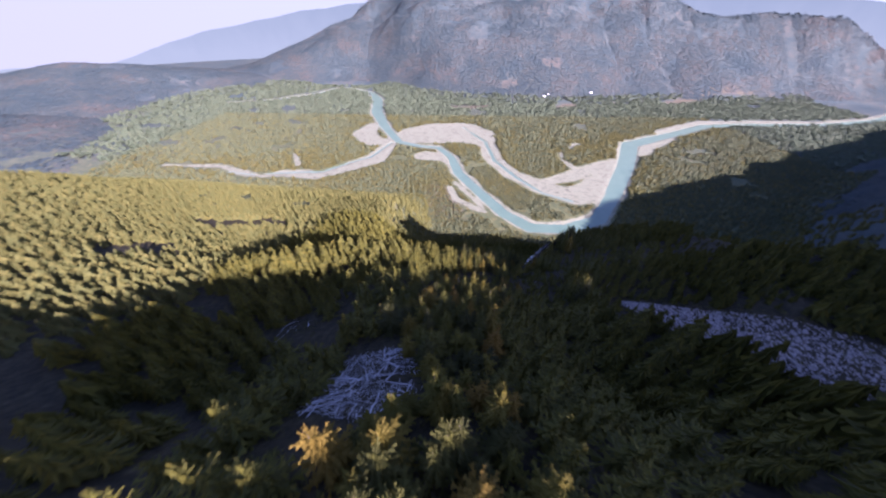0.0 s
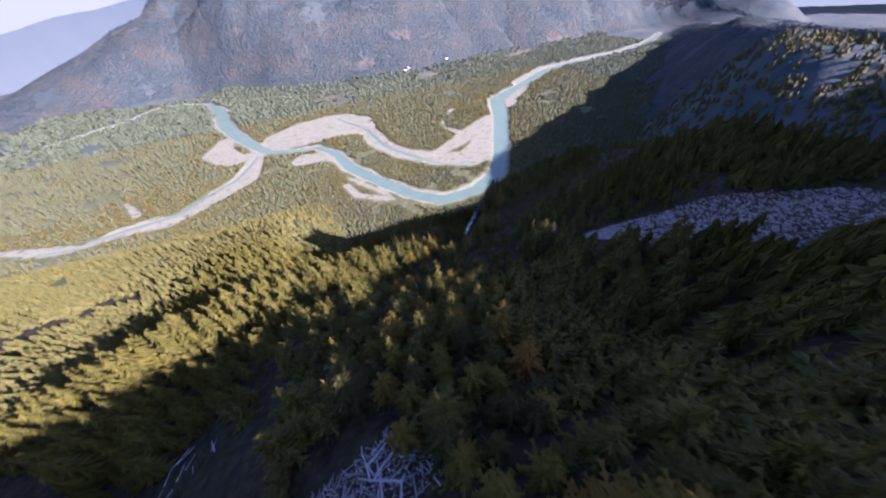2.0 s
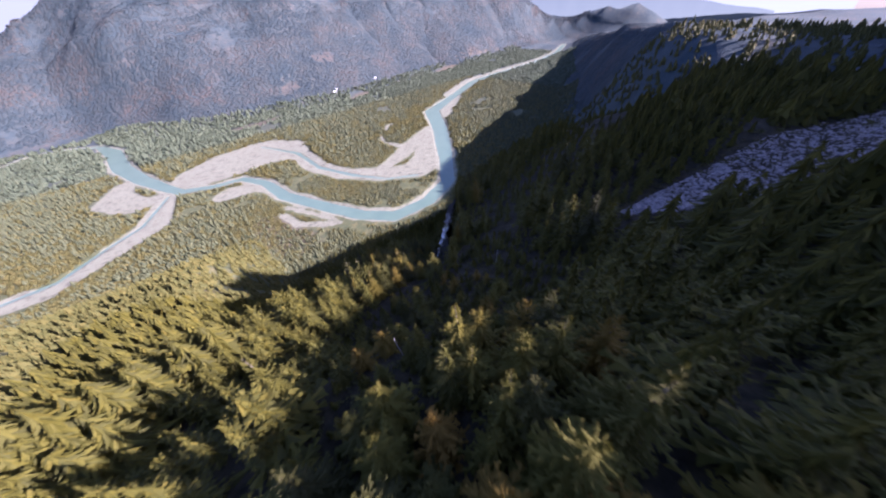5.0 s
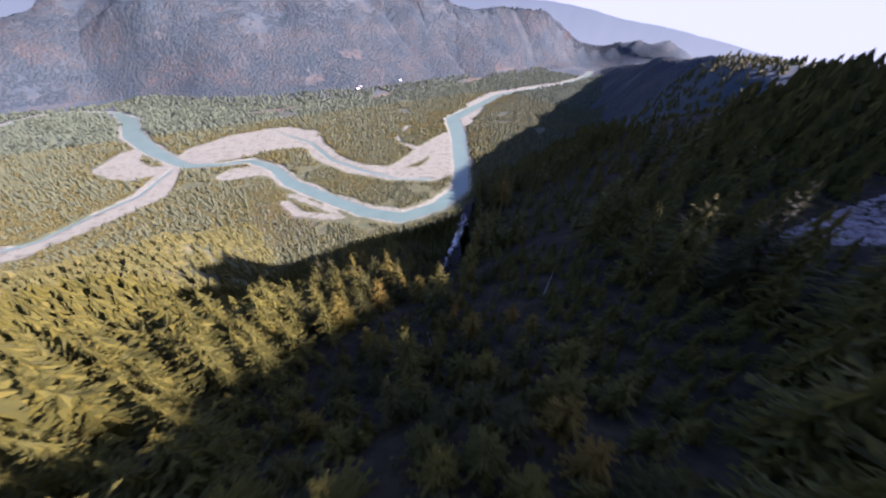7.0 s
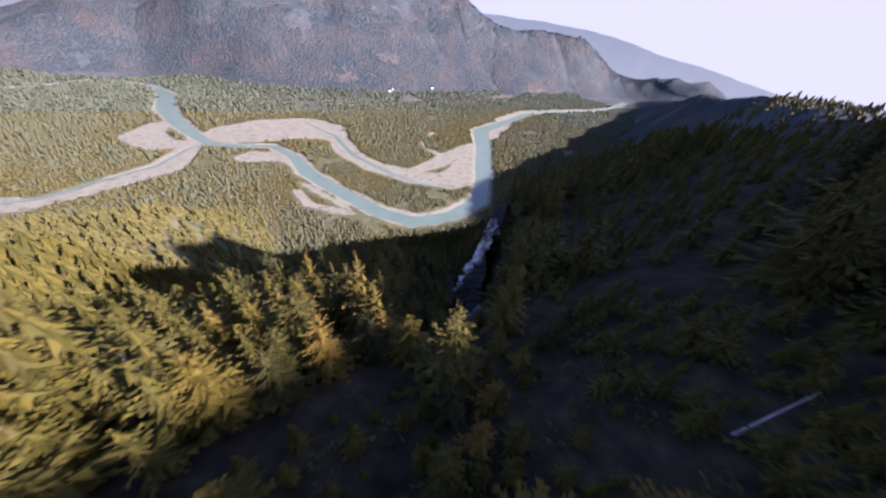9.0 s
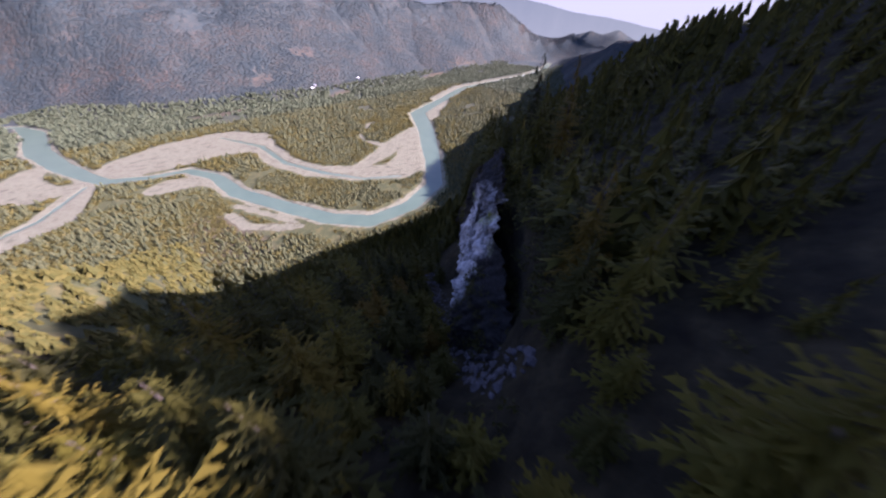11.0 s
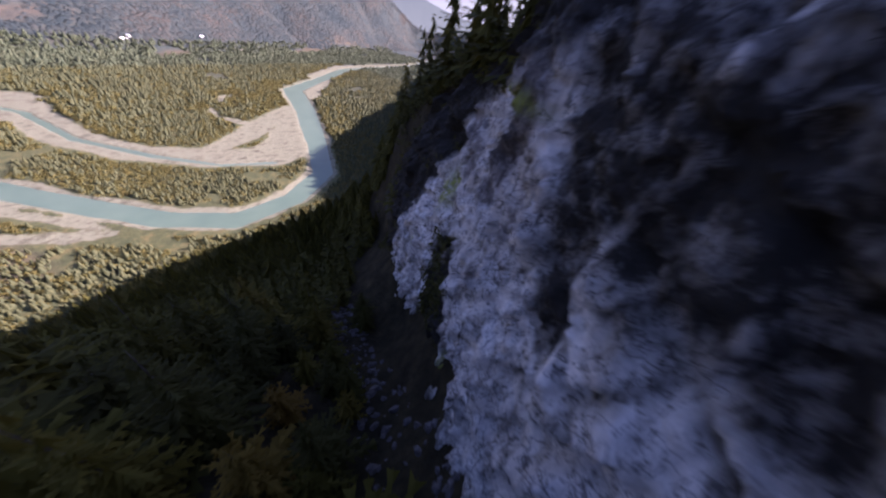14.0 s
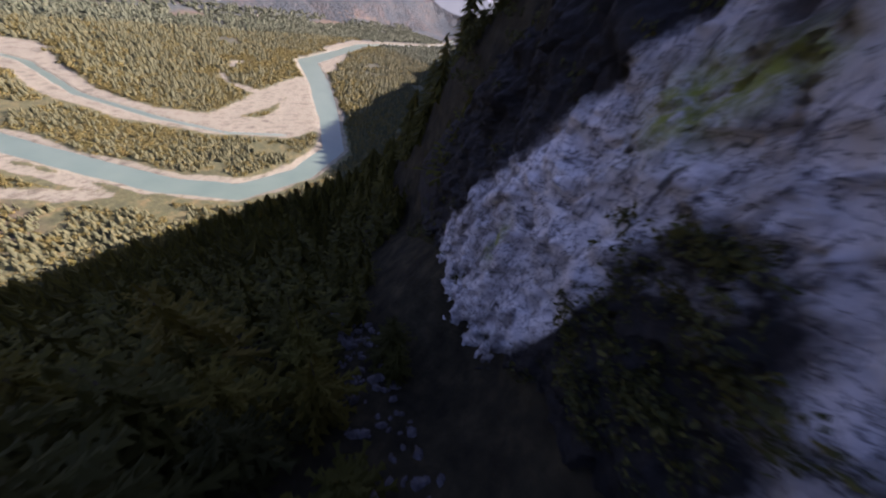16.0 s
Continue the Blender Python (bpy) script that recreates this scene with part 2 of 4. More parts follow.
def mix(nt, fac, a, b_):
    m = nt.nodes.new("ShaderNodeMix")
    m.data_type = "RGBA"
    for sock, v in ((m.inputs[0], fac), (m.inputs[6], a), (m.inputs[7], b_)):
        if isinstance(v, (int, float)):
            sock.default_value = v
        elif isinstance(v, tuple):
            sock.default_value = (*v, 1)
        else:
            nt.links.new(v, sock)
    return m.outputs[2]


def maths(nt, op, a, b_=0.0, clamp=False):
    m = nt.nodes.new("ShaderNodeMath")
    m.operation, m.use_clamp = op, clamp
    for sock, v in zip(m.inputs, (a, b_)):
        if isinstance(v, (int, float)):
            sock.default_value = v
        else:
            nt.links.new(v, sock)
    return m.outputs[0]


def attribute(nt, name):
    a = nt.nodes.new("ShaderNodeAttribute")
    a.attribute_name = name
    return a.outputs["Fac"]


def relief(nt, p, fac, strength, distance):
    bmp = node(nt, "ShaderNodeBump", Strength=strength, Distance=distance)
    nt.links.new(fac, bmp.inputs["Height"])
    nt.links.new(bmp.outputs[0], p.inputs["Normal"])


def ground_material():
    m, nt, p = material("ground", 0.95, 0, 0.1)
    v = coords(nt)
    fine, wide = noise_tex(nt, v, 0.35, 8), noise_tex(nt, v, 0.02, 5)
    woods = ramp(nt, noise_tex(nt, v, 0.06, 7, 0.7), [(0.3, (0.033, 0.0419, 0.021)), (0.5, (0.0633, 0.0702, 0.0307)), (0.66, (0.117, 0.102, 0.042)), (0.8, (0.0894, 0.0867, 0.0452))])
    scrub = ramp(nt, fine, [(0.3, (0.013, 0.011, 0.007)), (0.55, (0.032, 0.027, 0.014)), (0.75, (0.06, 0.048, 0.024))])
    # gravel, washed into pale and dull bands along the flow
    stretched = coords(nt, (0.022, 0.04, 0.02))
    stretched.node.inputs["Rotation"].default_value = (0, 0, radians(35))
    bands = noise_tex(nt, stretched, 1.6, 8, 0.68)
    gravel = ramp(nt, bands, [(0.36, (0.068, 0.067, 0.041)), (0.43, (0.12, 0.12, 0.077)), (0.49, (0.166, 0.168, 0.108)), (0.57, (0.155, 0.157, 0.1)), (0.64, (0.082, 0.08, 0.048))])
    gravel = mix(nt, maths(nt, "MULTIPLY", fine, 0.3), gravel, (0.107, 0.102, 0.0861))
    rockn = noise_tex(nt, v, 0.03, 9, 0.7)
    rock = ramp(nt, rockn, [(0.35, (0.05, 0.044, 0.034)), (0.52, (0.072, 0.058, 0.042)), (0.7, (0.115, 0.083, 0.056))])
    # far ground: blue-grey distance haze put into the base colour
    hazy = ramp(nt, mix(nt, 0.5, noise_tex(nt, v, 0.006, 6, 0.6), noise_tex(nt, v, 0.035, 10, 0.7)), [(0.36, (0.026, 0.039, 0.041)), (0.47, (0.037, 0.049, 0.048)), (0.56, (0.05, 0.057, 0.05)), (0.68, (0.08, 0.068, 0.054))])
    dry = ramp(nt, fine, [(0.35, (0.058, 0.05, 0.032)), (0.7, (0.092, 0.076, 0.05))])
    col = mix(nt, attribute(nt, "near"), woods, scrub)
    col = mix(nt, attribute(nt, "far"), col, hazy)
    col = mix(nt, maths(nt, "MULTIPLY", attribute(nt, "bare"), maths(nt, "MULTIPLY", noise_tex(nt, v, 0.012, 6), 1.1)), col, rock)
    col = mix(nt, attribute(nt, "dry"), col, dry)
    edge = maths(nt, "ADD", attribute(nt, "gravel"), maths(nt, "MULTIPLY", maths(nt, "SUBTRACT", noise_tex(nt, v, 0.05, 6), 0.5), 14.0))
    mask = maths(nt, "MULTIPLY_ADD", edge, -0.4, True)
    mask.node.inputs[2].default_value = 0.5
    col = mix(nt, mask, col, gravel)
    nt.links.new(col, p.inputs["Base Color"])
    relief(nt, p, noise_tex(nt, v, 0.07, 10, 0.7), 0.5, 6.0)
    return m


def water_material():
    m, nt, p = material("glacial_water", 0.3, 0, 0.3)
    v = coords(nt)
    n = noise_tex(nt, v, 0.015, 5)
    nt.links.new(ramp(nt, n, [(0.35, (0.068, 0.106, 0.074)), (0.65, (0.088, 0.128, 0.088))]), p.inputs["Base Color"])
    relief(nt, p, noise_tex(nt, v, 0.5, 4), 0.15, 0.3)
    return m


def cliff_material():
    m, nt, p = material("pale_granite", 0.85, 0, 0.3)
    v = coords(nt)
    lean = coords(nt, (1.0, 1.0, 0.45))
    big, fine = noise_tex(nt, lean, 0.10, 9, 0.62), noise_tex(nt, v, 1.6, 9, 0.7)
    col = ramp(nt, big, [(0.33, (0.05, 0.042, 0.037)), (0.385, (0.3, 0.27, 0.25)), (0.43, (0.66, 0.62, 0.565)), (0.56, (0.86, 0.815, 0.75))])
    col = mix(nt, maths(nt, "MULTIPLY", fine, 0.3), col, (0.3, 0.28, 0.27))
    stain = maths(nt, "MULTIPLY_ADD", noise_tex(nt, coords(nt, (0.35, 0.35, 0.05)), 1.0, 6), 9.0, True)
    stain.node.inputs[2].default_value = -5.0
    col = mix(nt, maths(nt, "MULTIPLY", stain, 0.7), col, (0.05, 0.043, 0.04))
    # thin beds that lean across the face
    bed = coords(nt, (0.22, 0.22, 1.0))
    bed.node.inputs["Rotation"].default_value = (radians(24), radians(-20), 0)
    beds = noise_tex(nt, bed, 0.8, 9, 0.68)
    col = mix(nt, ramp(nt, beds, [(0.34, (0.8, 0.8, 0.8)), (0.42, (0.1, 0.1, 0.1)), (0.58, (0.0, 0.0, 0.0)), (0.7, (0.45, 0.45, 0.45))]), col, (0.11, 0.095, 0.085))
    # dark joints on two slants, and mossy dark rock round the pale face
    for scale, width in (((0.3, 0.3, 1.1), 0.012), ((0.7, 0.7, 0.2), 0.01)):
        n = noise_tex(nt, coords(nt, scale), 0.55, 5, 0.6)
        crack = maths(nt, "LESS_THAN", maths(nt, "ABSOLUTE", maths(nt, "SUBTRACT", n, 0.5)), width * 0.5)
        col = mix(nt, maths(nt, "MULTIPLY", crack, 0.75), col, (0.035, 0.03, 0.03))
    # angular cracks between the blocks
    for scale, stretch, width in ((0.4, 0.35, 0.028), (1.1, 0.3, 0.03)):
        wander = coords(nt, (1.0, 1.0, stretch))
        warped = nt.nodes.new("ShaderNodeVectorMath")
        warped.operation = "MULTIPLY_ADD"
        swirl = node(nt, "ShaderNodeTexNoise", Scale=0.6, Detail=4.0)
        nt.links.new(wander, swirl.inputs["Vector"])
        nt.links.new(swirl.outputs["Color"], warped.inputs[0])
        warped.inputs[1].default_value = (1.6, 1.6, 1.6)
        nt.links.new(wander, warped.inputs[2])
        cell = node(nt, "ShaderNodeTexVoronoi", Scale=scale)
        cell.feature = "DISTANCE_TO_EDGE"
        nt.links.new(warped.outputs[0], cell.inputs["Vector"])
        edge = maths(nt, "LESS_THAN", cell.outputs["Distance"], width)
        here = maths(nt, "MULTIPLY", edge, maths(nt, "MULTIPLY_ADD", noise_tex(nt, v, 0.3, 4), 5.0, True))
        here.node.inputs[1].links[0].from_node.inputs[2].default_value = -2.4
        col = mix(nt, maths(nt, "MULTIPLY", here, 0.7, True), col, (0.045, 0.038, 0.035))
    # steep dark seams
    seam = noise_tex(nt, coords(nt, (1.3, 1.3, 0.22)), 1.0, 7, 0.66)
    col = mix(nt, ramp(nt, seam, [(0.34, (0.85, 0.85, 0.85)), (0.41, (0.25, 0.25, 0.25)), (0.46, (0.0, 0.0, 0.0))]), col, (0.05, 0.043, 0.04))
    spread = maths(nt, "MULTIPLY_ADD", noise_tex(nt, coords(nt, (1.0, 1.0, 0.6)), 0.9, 8, 0.7), 5.0, True)
    spread.node.inputs[2].default_value = -1.7
    lichen = maths(nt, "MULTIPLY", attribute(nt, "lichen"), spread, True)
    col = mix(nt, lichen, col, (0.24, 0.27, 0.04))
    dark_rock = maths(nt, "ADD", attribute(nt, "dark_rock"), maths(nt, "MULTIPLY", maths(nt, "SUBTRACT", noise_tex(nt, v, 0.35, 7, 0.7), 0.5), 2.2))
    dark_rock.node.use_clamp = True
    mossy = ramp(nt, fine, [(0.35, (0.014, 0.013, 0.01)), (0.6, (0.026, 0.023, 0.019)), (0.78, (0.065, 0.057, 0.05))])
    col = mix(nt, dark_rock, col, mossy)
    nt.links.new(col, p.inputs["Base Color"])
    relief(nt, p, mix(nt, 0.6, noise_tex(nt, lean, 1.1, 10, 0.72), beds), 1.0, 1.5)
    return m


def stone_material(name, dark, light):
    m, nt, p = material(name, 0.9, 0, 0.3)
    v = coords(nt)
    info = nt.nodes.new("ShaderNodeObjectInfo")
    geo = nt.nodes.new("ShaderNodeNewGeometry")
    col = ramp(nt, noise_tex(nt, v, 1.5, 8, 0.7), [(0.3, dark), (0.7, light)])
    col = mix(nt, maths(nt, "MULTIPLY", geo.outputs["Random Per Island"], 0.6), col, tuple(0.5 * c for c in dark))
    col = mix(nt, maths(nt, "MULTIPLY", info.outputs["Random"], 0.3), col, light)
    nt.links.new(col, p.inputs["Base Color"])
    relief(nt, p, noise_tex(nt, v, 3.0, 8), 0.6, 0.2)
    return m


def leaf_material(name, stops, island=True, soft=0.25, patch_size=0.05, patch_share=0.45):
    """Foliage whose colour runs from tree to tree, with finer light and dark tufts."""
    m, nt, p = material(name, 0.75, 0, 0.15)
    if island:
        rnd = nt.nodes.new("ShaderNodeNewGeometry").outputs["Random Per Island"]
        rnd = mix(nt, patch_share, rnd, noise_tex(nt, coords(nt), patch_size, 5))
    else:
        rnd = nt.nodes.new("ShaderNodeObjectInfo").outputs["Random"]
    tuft = noise_tex(nt, coords(nt), 0.9, 6, 0.7)
    col = ramp(nt, rnd, stops)
    col = mix(nt, maths(nt, "MULTIPLY", tuft, 0.5), col, tuple(0.5 * c for c in stops[0][1]))
    nt.links.new(col, p.inputs["Base Color"])
    tr = nt.nodes.new("ShaderNodeBsdfTranslucent")
    nt.links.new(col, tr.inputs["Color"])
    ms = node(nt, "ShaderNodeMixShader", Fac=soft)
    nt.links.new(p.outputs[0], ms.inputs[1])
    nt.links.new(tr.outputs[0], ms.inputs[2])
    nt.links.new(ms.outputs[0], nt.nodes["Material Output"].inputs["Surface"])
    return m


def bark_material(name, dark, light):
    m, nt, p = material(name, 0.95, 0, 0.1)
    n = noise_tex(nt, coords(nt, (3.0, 3.0, 0.6)), 1.5, 8, 0.7)
    nt.links.new(ramp(nt, n, [(0.3, dark), (0.7, light)]), p.inputs["Base Color"])
    relief(nt, p, n, 0.6, 0.1)
    return m


def paint_material(name, colour, rough=0.7):
    m, nt, p = material(name, rough, 0, 0.3)
    n = noise_tex(nt, coords(nt), 0.7, 6)
    nt.links.new(ramp(nt, n, [(0.3, tuple(0.8 * c for c in colour)), (0.7, colour)]), p.inputs["Base Color"])
    return m


GROUND, WATER, GRANITE = ground_material(), water_material(), cliff_material()
SCREE = stone_material("scree_stone", (0.095, 0.08, 0.072), (0.28, 0.24, 0.215))
# the same stone in darker tones, the shade of the gully put into them
SHADED_CREEK_STONE = stone_material("shaded_creek_stone", (0.045, 0.04, 0.038), (0.16, 0.145, 0.135))
FIR_TONES = [(0.0, (0.0352, 0.0352, 0.00792)), (0.4, (0.0651, 0.0616, 0.00836)), (0.68, (0.104, 0.092, 0.0095)), (0.9, (0.13, 0.099, 0.01)), (1.0, (0.17, 0.1, 0.012))]
NEEDLE = leaf_material("fir_needles", FIR_TONES, False, 0.3)
NEEDLE_MANY = leaf_material("forest_needles", FIR_TONES, True, 0.25)
LOWER_NEEDLE = leaf_material("lower_slope_needles", [(0.0, (0.058, 0.064, 0.017)), (0.45, (0.09, 0.086, 0.02)), (0.8, (0.125, 0.106, 0.022)), (1.0, (0.17, 0.12, 0.026))], True, 0.25)
VALLEY_FIR = leaf_material("valley_conifers", [(0.0, (0.0462, 0.0561, 0.0276)), (0.5, (0.0693, 0.0774, 0.0331)), (1.0, (0.111, 0.104, 0.0367))], True, 0.15)
VALLEY_LEAF = leaf_material("valley_broadleaf", [(0.0, (0.0752, 0.0792, 0.0251)), (0.5, (0.117, 0.107, 0.0292)), (1.0, (0.167, 0.125, 0.0336))], True, 0.3)
# hill foliage with the blue of distance haze mixed into its tones
HAZED_HILL_WOODS = leaf_material("hill_woods", [(0.3, (0.032, 0.048, 0.05)), (0.45, (0.045, 0.06, 0.059)), (0.56, (0.062, 0.07, 0.061)), (0.7, (0.095, 0.08, 0.062))], True, 0.3, 0.005, 0.8)
# cooler and greyer than the valley trees: slight distance haze in the colour
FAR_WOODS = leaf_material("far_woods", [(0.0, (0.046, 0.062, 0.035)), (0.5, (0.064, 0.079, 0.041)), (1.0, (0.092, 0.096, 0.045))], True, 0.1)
BUSH = leaf_material("shrub_leaves", [(0.0, (0.035, 0.042, 0.014)), (0.5, (0.075, 0.075, 0.018)), (1.0, (0.16, 0.12, 0.022))], True, 0.25)
BARK = bark_material("grey_bark", (0.05, 0.04, 0.035), (0.14, 0.12, 0.1))
DEADWOOD = bark_material("bleached_wood", (0.26, 0.24, 0.23), (0.52, 0.49, 0.47))
WHITE = paint_material("white_roof", (0.85, 0.84, 0.82))
SIDING = paint_material("grey_siding", (0.45, 0.43, 0.4))
PANE = paint_material("window_glass", (0.05, 0.06, 0.07), 0.1)


# ---------------------------------------------------------------- ground, water, distance
def axis(*spans):
    out = [spans[0][0]]
    for a, b_, n in spans:
        out += list(np.linspace(a, b_, n + 1)[1:])
    return np.array(out)


def far_axis(a, b_, first, n):
    """Steps from a to b_ that grow from the first one."""
    t = np.linspace(0, 1, n + 1)
    k = abs(b_ - a)
    q = first * n / k
    return a + (b_ - a) * (q * t + (1 - q) * t ** 2.2)


gx = np.concatenate([far_axis(-700, -4700, 9, 55)[:0:-1], axis((-700, -120, 97), (-120, 280, 115), (280, 1000, 120)), far_axis(1000, 4700, 9, 60)[1:]])
gy = np.concatenate([far_axis(-60, -1900, 5, 40)[:0:-1], axis((-60, 330, 112), (330, 1500, 165)), far_axis(1500, 4800, 9, 90)[1:]])
GX, GY = np.meshgrid(gx, gy, indexing="ij")
GZ = height(GX, GY)
nx, ny = len(gx), len(gy)
ii = np.arange(nx * ny).reshape(nx, ny)
quads = np.stack([ii[:-1, :-1], ii[1:, :-1], ii[1:, 1:], ii[:-1, 1:]], -1).reshape(-1, 4)
me = mesh_from("ground", np.stack([GX, GY, GZ], -1).reshape(-1, 3), quads)
smooth_faces(me)
slope = np.hypot(*np.gradient(GZ, gx, gy))
floats(me, "gravel", np.where(GZ < 12, gravel_sd(GX, GY), 60).ravel())
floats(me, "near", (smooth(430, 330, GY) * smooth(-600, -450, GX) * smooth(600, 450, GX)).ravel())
# share of the haze tint in the ground: by distance, and on the range
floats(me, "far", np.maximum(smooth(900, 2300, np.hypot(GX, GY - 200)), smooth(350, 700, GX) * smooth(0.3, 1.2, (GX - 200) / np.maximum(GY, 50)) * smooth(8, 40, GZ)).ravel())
crag = bump(GX, GY, 455, 2195, 75, 60, 1) + bump(GX, GY, 765, 2350, 80, 60, 1) + bump(GX, GY, -631, 2935, 150, 40, 0.8)
floats(me, "bare", (smooth(0.45, 0.62, crag + 0.35 * fbm(GX, GY, 120, 4)) * smooth(1700, 2000, GY)).ravel())
dry = np.maximum(smooth(6, -6, strip(GX, GY, FIELD) + 8 * fbm(GX, GY, 40, 3)), smooth(6, -6, strip(GX, GY, FIELD_2) + 8 * fbm(GX, GY, 40, 3)))
dry = np.maximum(dry, smooth(8, -8, strip(GX, GY, PASTURE) + 14 * fbm(GX, GY, 60, 3)))
dry = np.maximum(dry, 0.8 * smooth(0.3, 0.6, bump(GX, GY, -10, 760, 70, 120, 1.0, 20) + 0.3 * fbm(GX, GY, 50, 3)))
floats(me, "dry", dry.ravel())
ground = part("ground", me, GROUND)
tagged(ground, "forested mountain flank falling to a flat gravelly river valley", "ground", kind="structure")

wx, wy = np.linspace(-1900, 3400, 60), np.linspace(540, 2750, 40)
WX, WY = np.meshgrid(wx, wy, indexing="ij")
jj = np.arange(WX.size).reshape(WX.shape)
wq = np.stack([jj[:-1, :-1], jj[1:, :-1], jj[1:, 1:], jj[:-1, 1:]], -1).reshape(-1, 4)
water = part("water", mesh_from("water", np.stack([WX, WY, 0 * WX - 1.7], -1).reshape(-1, 3), wq), WATER)
tagged(water, "milky turquoise glacial river winding through pale gravel", "water", kind="structure")


def backdrop_material():
    m = bpy.data.materials.new("hazy_distance")
    m.use_nodes = True
    nt = m.node_tree
    nt.nodes.clear()
    geo = nt.nodes.new("ShaderNodeNewGeometry")
    sep = nt.nodes.new("ShaderNodeSeparateXYZ")
    nt.links.new(geo.outputs["Position"], sep.inputs[0])
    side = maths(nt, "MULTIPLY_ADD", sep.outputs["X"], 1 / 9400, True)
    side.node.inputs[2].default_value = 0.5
    # the ring glows by itself in the colour of a hazy low sky
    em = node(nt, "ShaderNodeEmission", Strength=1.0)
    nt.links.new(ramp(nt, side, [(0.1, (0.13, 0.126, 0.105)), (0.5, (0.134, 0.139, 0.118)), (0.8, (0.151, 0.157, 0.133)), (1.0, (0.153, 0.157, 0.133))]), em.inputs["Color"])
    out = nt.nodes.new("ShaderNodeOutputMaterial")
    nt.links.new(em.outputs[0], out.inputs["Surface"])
    return m


ang = np.radians(np.linspace(4, 215, 181))
ring = np.concatenate([np.stack([4790 * np.cos(ang), 4790 * np.sin(ang), 0 * ang + z0], -1) for z0 in (-80, 1500)])
kk = np.arange(180)
rq = np.stack([kk, kk + 1, kk + 182, kk + 181], -1)
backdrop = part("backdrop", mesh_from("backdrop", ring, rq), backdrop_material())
tagged(backdrop, "glowing sheet of pale haze as the low sky round the far end of the valley", "backdrop", kind="structure")


def ridge_backdrop(name, skyline, radius, low, high, seed, label):
    """A distant range as one glowing sheet with haze in its colour: its skyline in degrees of bearing and of height
    seen from the start.
    """
    az = np.linspace(skyline[0][0], skyline[-1][0], 260)
    el = lerp_profile(az, skyline) + 0.35 * fbm(az * 9 + seed, 0 * az, 60, 5, 0.55)
    xs_, ys_ = radius * np.sin(np.radians(az)), radius * np.cos(np.radians(az))
    tops = 410 + radius * np.tan(np.radians(el))
    rows = [np.stack([xs_, ys_, -60 + (tops + 60) * f], -1) for f in np.linspace(0, 1, 8)]
    n_ = len(az)
    k_ = np.arange(n_ - 1)
    faces = np.concatenate([np.stack([k_ + i * n_, k_ + 1 + i * n_, k_ + 1 + (i + 1) * n_, k_ + (i + 1) * n_], -1) for i in range(7)])
    me_ = mesh_from(name, np.concatenate(rows), faces)
    m = bpy.data.materials.new(name)
    m.use_nodes = True
    nt = m.node_tree
    nt.nodes.clear()
    sep = nt.nodes.new("ShaderNodeSeparateXYZ")
    nt.links.new(nt.nodes.new("ShaderNodeNewGeometry").outputs["Position"], sep.inputs[0])
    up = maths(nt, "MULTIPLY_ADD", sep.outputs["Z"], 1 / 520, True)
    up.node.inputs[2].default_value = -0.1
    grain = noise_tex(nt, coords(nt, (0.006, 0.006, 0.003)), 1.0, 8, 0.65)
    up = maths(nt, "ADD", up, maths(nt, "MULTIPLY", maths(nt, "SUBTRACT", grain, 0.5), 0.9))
    # airlight painted as glow, paler towards the foot of the range
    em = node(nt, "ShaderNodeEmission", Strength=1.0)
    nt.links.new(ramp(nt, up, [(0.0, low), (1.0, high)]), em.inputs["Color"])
    nt.links.new(em.outputs[0], nt.nodes.new("ShaderNodeOutputMaterial").inputs["Surface"])
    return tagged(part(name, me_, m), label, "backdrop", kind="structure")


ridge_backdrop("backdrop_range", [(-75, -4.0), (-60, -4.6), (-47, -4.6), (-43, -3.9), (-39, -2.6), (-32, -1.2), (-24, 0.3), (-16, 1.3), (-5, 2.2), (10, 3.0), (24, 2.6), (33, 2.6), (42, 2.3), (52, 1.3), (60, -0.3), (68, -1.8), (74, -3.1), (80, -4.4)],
               4730, (0.088, 0.095, 0.077), (0.068, 0.077, 0.066), 3, "mountain range at the end of the valley as a sheet glowing in haze blue")


# ---------------------------------------------------------------- the cliff
FACE, MOSS = [], []


def facets(u, z, wide, tall, seed):
    """Angular facets: every cell leans its own way and steps in or out."""
    r = np.random.default_rng(seed)
    cells = r.random((64, 64, 5))
    iu, iz = np.floor(u / wide).astype(int), np.floor(z / tall).astype(int)
    best, lean = np.full(u.shape, 1e9), np.zeros(u.shape)
    for du in (-1, 0, 1):
        for dz in (-1, 0, 1):
            c = cells[(iu + du) % 64, (iz + dz) % 64]
            a, b_ = u / wide - (iu + du + c[..., 0]), z / tall - (iz + dz + c[..., 1])
            d = a * a + b_ * b_
            value = (c[..., 2] - 0.5) * 1.6 * a + (c[..., 3] - 0.5) * 1.6 * b_ + c[..., 4]
            lean = np.where(d < best, value, lean)
            best = np.minimum(best, d)
    return lean


